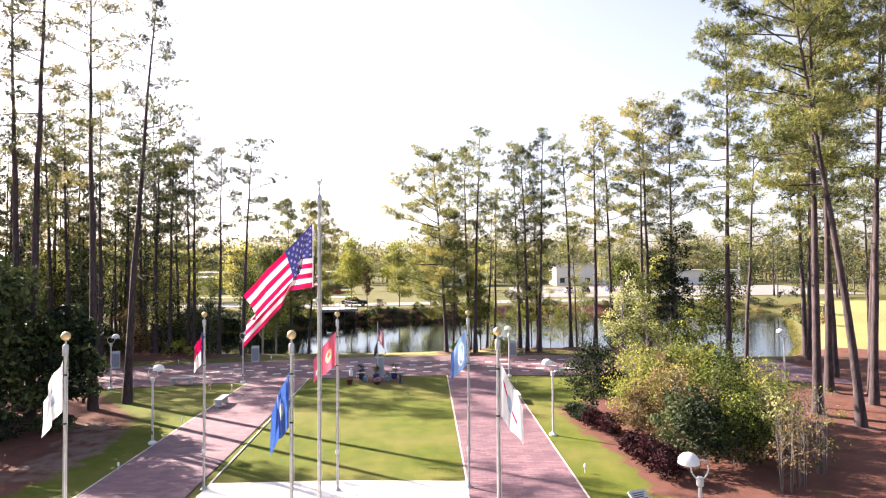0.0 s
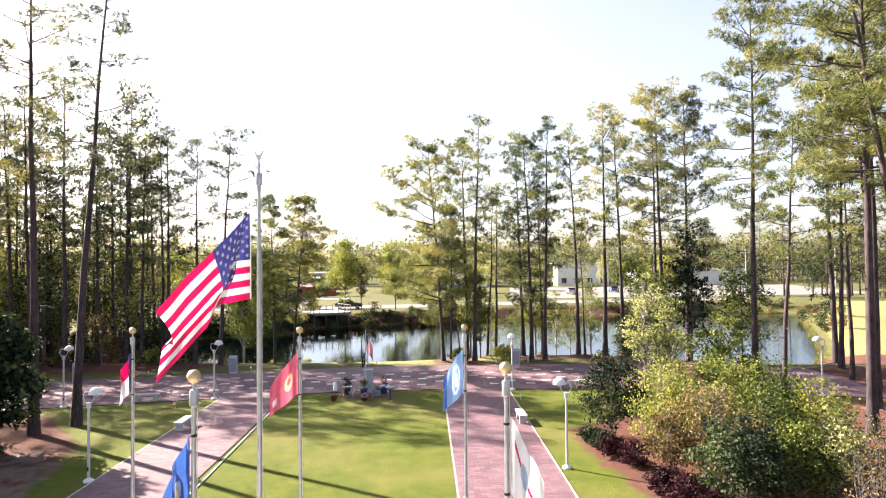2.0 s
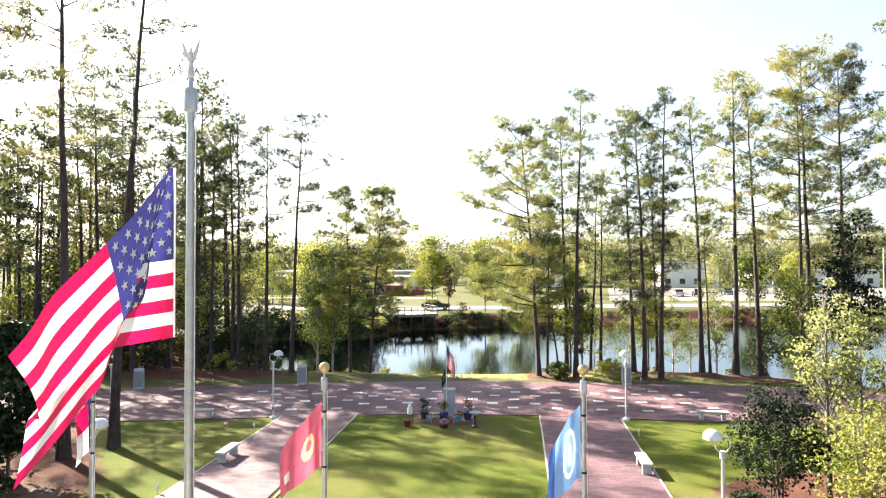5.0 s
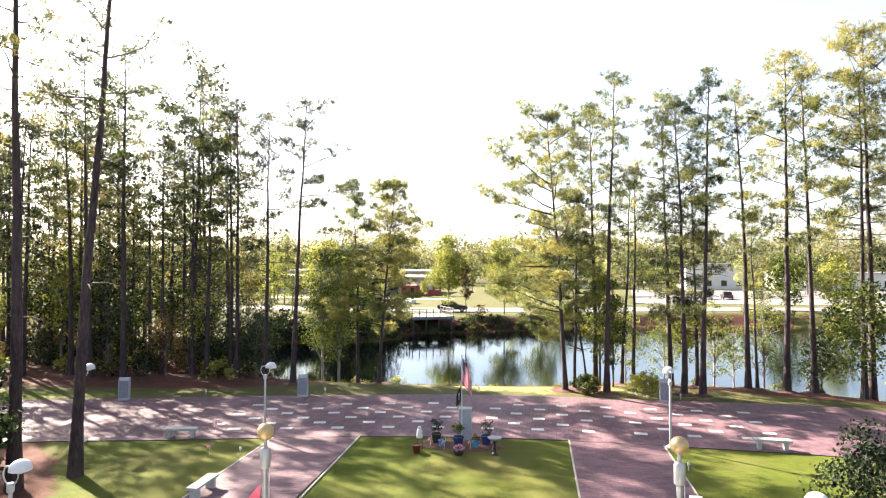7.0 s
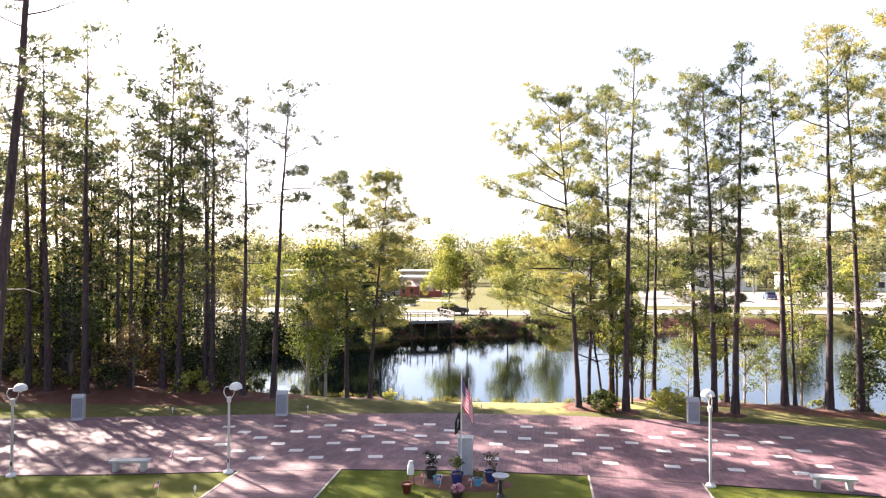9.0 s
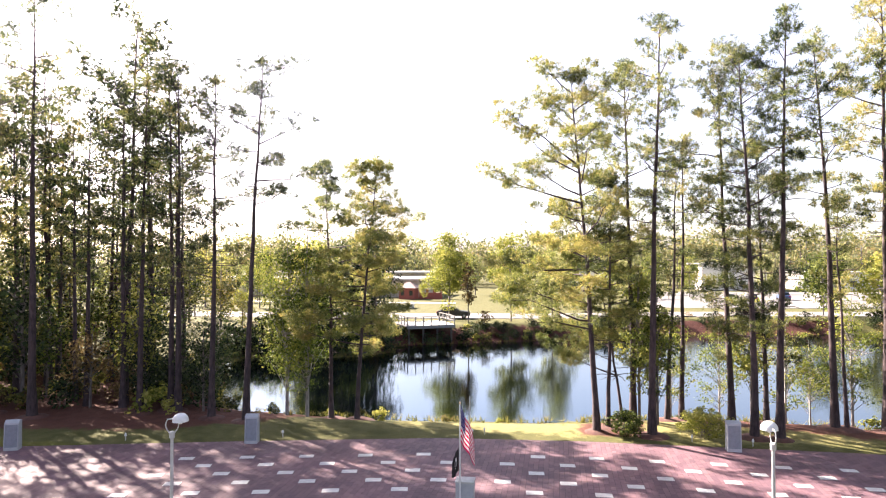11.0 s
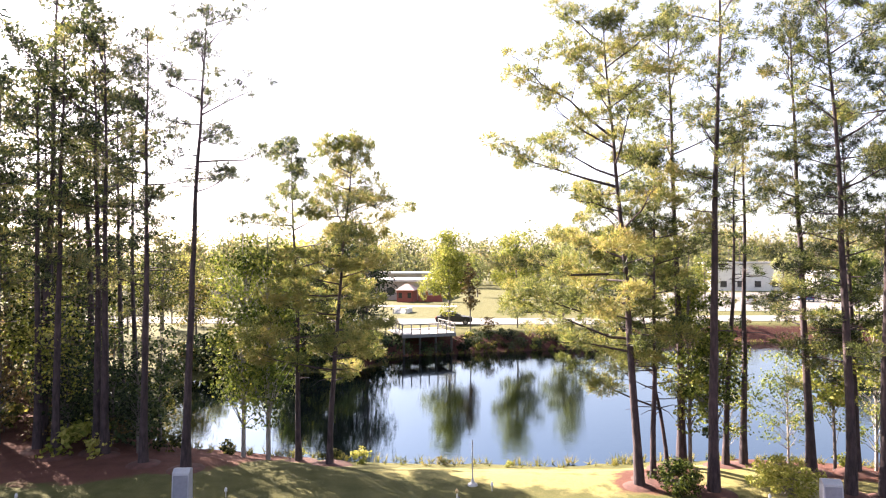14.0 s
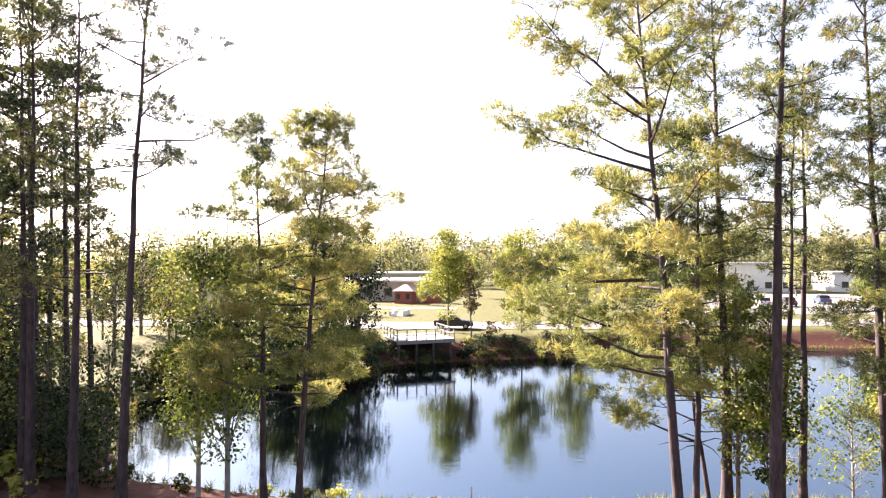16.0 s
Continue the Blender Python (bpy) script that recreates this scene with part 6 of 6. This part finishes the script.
def building(label, x, y, w, d, h, wall, windows, roof_over=0.6, turn=0):
    ob = thing("building", label, "building", pose(x, y, 0.9, 0, 0, turn))
    part("wall", box(bmesh.new(), 0, 0, -0.2, w, d, h), wall, ob)
    bm = bmesh.new()
    box(bm, -roof_over, -roof_over, h + 0.002, w + roof_over, d + roof_over, h + 0.45, 0.05)
    part("roof", bm, M_ROOF, ob)
    for k in range(windows):
        wx = w * (k + 0.5) / windows
        win = part("window", box(bmesh.new(), wx - 0.75, -0.05, 1.0, wx + 0.75, -0.003, min(h - 0.5, 2.5)), M_GLASS, ob)
        part("frame", box(bmesh.new(), wx - 0.85, -0.08, 0.88, wx + 0.85, -0.052, 1.0), M_TIMBER, win)
    return ob


building("long low cream building with a pale flat roof", -84, 157, 53.6, 16, 3.7, M_STUCCO, 13, 0.9)
building("long low cream building with a pale flat roof", -78, 190, 42, 16, 4.6, M_STUCCO, 8, 0.9)
M_WHITEWALL = simple("white_painted_wall", (0.58, 0.57, 0.54), (0.74, 0.73, 0.70), 0.8, scale=0.8)
building("white flat-roofed building beyond the parking lot", 36, 200, 16, 14, 6.8, M_WHITEWALL, 4, 1.0)
building("low pale building beyond the parking lot", 62, 204, 34, 14, 4.4, M_WHITEWALL, 7, 0.6)
building("low pale building behind the trees", -4, 200, 18, 14, 5.6, M_WHITEWALL, 5, 0.8)
ob = thing("gatehouse", "small red-brick house with a pale hipped roof", "building", pose(-33.4, 150, 0.9))
part("wall", box(bmesh.new(), 0, 0, -0.2, 3.2, 4, 2.3), M_BRICKWALL, ob)
bm = bmesh.new()
eave = [bm.verts.new(p) for p in ((-0.5, -0.5, 2.303), (3.7, -0.5, 2.303), (3.7, 4.5, 2.303), (-0.5, 4.5, 2.303))]
ridge = [bm.verts.new(p) for p in ((1.3, 2.0, 3.5), (1.9, 2.0, 3.5))]
for f in ((0, 1, 5, 4), (1, 2, 5), (2, 3, 4, 5), (3, 0, 4)):
    bm.faces.new([(eave + ridge)[k] for k in f])
bm.faces.new(eave[::-1])
part("roof", bm, simple("rosy_shingle_roof", (0.22, 0.15, 0.14), (0.34, 0.25, 0.23), 0.8), ob, "faded rosy shingle roof")
for wx in (0.7, 2.5):
    part("window", box(bmesh.new(), wx - 0.35, -0.05, 0.8, wx + 0.35, -0.003, 1.8), M_GLASS, ob)
ob = thing("garden_wall", "low red-brick wall with square piers before the building", "wall", pose(-29.4, 152, 0.9))
part("wall", box(bmesh.new(), 0, 0, -0.2, 4.4, 0.3, 1.3), M_BRICKWALL, ob)
for k in range(4):
    part("pier", box(bmesh.new(), 1.45 * k - 0.2, -0.12, -0.2, 1.45 * k + 0.2, 0.42, 2.0, 0.02), M_BRICKWALL, ob)
ob = thing("garden_steps", "pale concrete steps with side walls on the lawn", "steps", pose(-27.0, 124, 0.9))
for k in range(4):
    part("step", box(bmesh.new(), 0, 0.9 * k, -0.1, 1.7, 0.9 * k + 0.897, 0.1 + 0.12 * k, 0.01), M_CONC, ob)
for sx in (-0.26, 1.71):
    part("side_wall", box(bmesh.new(), sx, 0, -0.1, sx + 0.25, 3.6, 0.75, 0.01), M_CONC, ob)


def car(x, y, turn, paint, label, high=0.0):
    """A parked car from a side outline, with glass, wheels and lights."""
    ob = thing("car", label, "car", pose(x, y, 0.97, 0, 0, turn), "parked cars")
    low = [(-2.2, 0.35), (-2.25, 0.8), (-2.1, 0.98 + high), (-1.2, 1.02 + high), (1.1, 1.02 + high), (2.05, 0.9 + high * 0.7), (2.25, 0.65), (2.2, 0.35)]
    top = [(-1.75, 1.02 + high), (-1.35, 1.5 + high), (0.15, 1.52 + high), (0.95, 1.02 + high)]
    for nm, prof, w, m in (("body", low, 0.88, paint), ("cabin", top, 0.76, M_GLASS)):
        bm = bmesh.new()
        a = [bm.verts.new((px, -w, pz + (0.003 if nm == "cabin" else 0))) for px, pz in prof]
        b = [bm.verts.new((px, w, pz + (0.003 if nm == "cabin" else 0))) for px, pz in prof]
        bm.faces.new(a), bm.faces.new(b[::-1])
        for k in range(len(prof)):
            bm.faces.new([a[k], b[k], b[(k + 1) % len(prof)], a[(k + 1) % len(prof)]])
        bmesh.ops.bevel(bm, geom=list(bm.edges), offset=0.05, segments=2, affect="EDGES")
        part(nm, bm, m, ob)
    part("roof_panel", box(bmesh.new(), -1.3, -0.68, 1.523 + high, 0.1, 0.68, 1.56 + high, 0.012), paint, ob)
    for wx in (-1.4, 1.4):
        for wy in (-0.82, 0.82):
            whl = part("wheel", lathe([(0.2, -0.11), (0.32, -0.1), (0.34, 0.0), (0.32, 0.1), (0.2, 0.11)], 20), C_BLACK, ob, at=pose(wx, wy, 0.34, 90, 0, 0))
            part("rim", lathe([(0.0, -0.12), (0.19, -0.115), (0.19, 0.115), (0.0, 0.12)], 14), M_ALU, whl)
    for wy in (-0.6, 0.6):
        part("headlight", box(bmesh.new(), 2.2, wy - 0.16, 0.66, 2.27, wy + 0.16, 0.8, 0.01), M_DOME, ob)
        part("tail_light", box(bmesh.new(), -2.28, wy - 0.14, 0.7, -2.2, wy + 0.14, 0.9, 0.01), C_RED, ob)
    return ob


P_BLACK = simple("black_car_paint", (0.015, 0.015, 0.018), (0.03, 0.03, 0.034), 0.25)
P_SILVER = simple("silver_car_paint", (0.42, 0.43, 0.45), (0.52, 0.53, 0.55), 0.3, 0.3)
P_BLUE = simple("blue_car_paint", (0.03, 0.06, 0.14), (0.05, 0.09, 0.2), 0.3)
car(-15.3, 108.6, 6, P_BLACK, "black estate car parked on the road", 0.0)
for k, (x, y, p, lb) in enumerate(((30, 150, P_SILVER, "silver car in the parking lot"), (34, 150.5, P_BLACK, "black car in the parking lot"), (42, 158, P_BLUE, "dark blue car in the parking lot"), (52, 166, P_SILVER, "silver car in the parking lot"))):
    car(x, y, 85, p, lb)
for x, y in ((58, 176), (84, 178), (110, 180)):
    ob = thing("utility_pole", "grey timber utility pole with a crossarm", "utility pole", pose(x, y, 0.9), "utility poles")
    part("pole", lathe([(0.16, -0.2), (0.11, 10.5)], 10), M_TIMBER, ob)
    part("crossarm", box(bmesh.new(), -1.2, -0.06, 9.6, 1.2, 0.06, 9.75), M_TIMBER, ob)
for zz in (10.7, 9.5):
    V, F = tubes([(np.array([[20 + 100 * s, 173.5 + 7 * s, zz - 0.9 * math.sin(math.pi * ((s * 4) % 1))] for s in np.linspace(0, 1, 41)]), [0.025] * 41)], 4)
    tagged(new("power_line", mesh_of("power_line", V, F, C_BLACK)), "thin dark overhead power line", "cable")


# ---- pavers of the walks and the plaza ----
def paver_material():
    m, t, b = nodes_of("mauve_paver")
    geo, info = t.nodes.new("ShaderNodeNewGeometry"), t.nodes.new("ShaderNodeObjectInfo")
    add = t.nodes.new("ShaderNodeMath")
    add.operation = "ADD"
    t.links.new(geo.outputs["Random Per Island"], add.inputs[0])
    t.links.new(info.outputs["Random"], add.inputs[1])
    frac = t.nodes.new("ShaderNodeMath")
    frac.operation = "FRACT"
    t.links.new(add.outputs[0], frac.inputs[0])
    col = ramp(t, frac.outputs[0], [(0.0, (0.100, 0.054, 0.073)), (0.6, (0.138, 0.077, 0.096)), (1.0, (0.165, 0.096, 0.110))])
    pos = geo.outputs["Position"]
    stain = noise_at(t, pos, 0.35, 5.0, 0.65)
    grain = noise_at(t, pos, 30.0, 3.0)
    col = mix(t, 1.0, col, ramp(t, stain, [(0.3, (0.70, 0.70, 0.74)), (0.7, (1.2, 1.16, 1.14))]), "MULTIPLY")
    col = mix(t, 1.0, col, ramp(t, grain, [(0.3, (0.85, 0.85, 0.85)), (0.7, (1.12, 1.1, 1.1))]), "MULTIPLY")
    t.links.new(col, b.inputs["Base Color"])
    b.inputs["Roughness"].default_value = 0.7
    bump(t, b, grain, 0.3, 0.004)
    return m


M_PAVER = paver_material()
PAVE_L, PAVE_W, JOINT, PAVE_Z = 0.42, 0.21, 0.010, 0.0335


def courses(r0, r1, lo, hi, keep, turned):
    """Centres and half sizes of staggered pavers in rows from r0 to r1, each row running from lo(r) to hi(r)."""
    got = []
    for k in range(int((r1 - r0) / PAVE_W)):
        r = r0 + (k + 0.5) * PAVE_W
        a, end = lo(r), hi(r)
        cut = a + PAVE_L * (0.5 if k % 2 else 1.0)
        while a < end - 0.05:
            b = min(cut, end)
            c = (a + b) / 2
            p = (r, c) if turned else (c, r)
            if b - a > 0.08 and keep(*p):
                h = ((b - a - JOINT) / 2, (PAVE_W - JOINT) / 2)
                got.append(p + (h[::-1] if turned else h))
            a, cut = b, b + PAVE_L
    return got


UNIT = np.array([(-1, -1, 0), (1, -1, 0), (1, 1, 0), (-1, 1, 0), (-1, -1, 1), (1, -1, 1), (1, 1, 1), (-1, 1, 1)], float)
SIDES = np.array([(4, 5, 6, 7), (0, 1, 5, 4), (1, 2, 6, 5), (2, 3, 7, 6), (3, 0, 4, 7)])
pr = np.random.default_rng(33)


def lay(owner, bricks, single):
    """Pavers as parts where single() says so, the rest joined."""
    whole = mesh_of("brick", UNIT * np.array([(PAVE_L - JOINT) / 2, (PAVE_W - JOINT) / 2, 0.012]), SIDES, M_PAVER)
    rest = []
    for x, y, hx, hy in bricks:
        if single(x, y) and abs(max(hx, hy) - (PAVE_L - JOINT) / 2) < 1e-6:
            part("brick", whole, None, owner, at=pose(x, y, PAVE_Z - 0.012 + pr.uniform(-0.0008, 0.0008), 0, 0, 90 if hy > hx else 0))
        else:
            rest.append((x, y, hx, hy))
    R = np.array(rest)
    V = UNIT[None] * np.stack([R[:, 2], R[:, 3], np.full(len(R), 0.012)], -1)[:, None]
    V = V + np.stack([R[:, 0], R[:, 1], PAVE_Z - 0.012 + pr.uniform(-0.0008, 0.0008, len(R))], -1)[:, None]
    F = SIDES[None] + (np.arange(len(R)) * 8)[:, None, None]
    ob = part("pavers", mesh_of("pavers", V.reshape(-1, 3), F.reshape(-1, 4), M_PAVER), None, owner)
    tagged(ob, "mauve pavers laid in running bond", kind="stuff")


for owner, q in zip(walks, (LP, RP)):
    left = lambda y, q=q: q[0][0] + (q[1][0] - q[0][0]) * (y - q[0][1]) / (q[1][1] - q[0][1]) + 0.04
    right = lambda y, q=q: q[3][0] + (q[2][0] - q[3][0]) * (y - q[3][1]) / (q[2][1] - q[3][1]) - 0.04
    lay(owner, courses(-1.0, 46.2, left, right, lambda x, y: y < near_edge(x) - 0.08, False), lambda x, y: 13.0 < y < 18.2)
lay(plaza, courses(-45.9, 27.9, lambda x: near_edge(x) + 0.02, lambda x: float(np.interp(x, far_x, far_y)) - 0.02, lambda x, y: True, True), lambda x, y: -3.6 < x < 1.4 and y < 50.2)
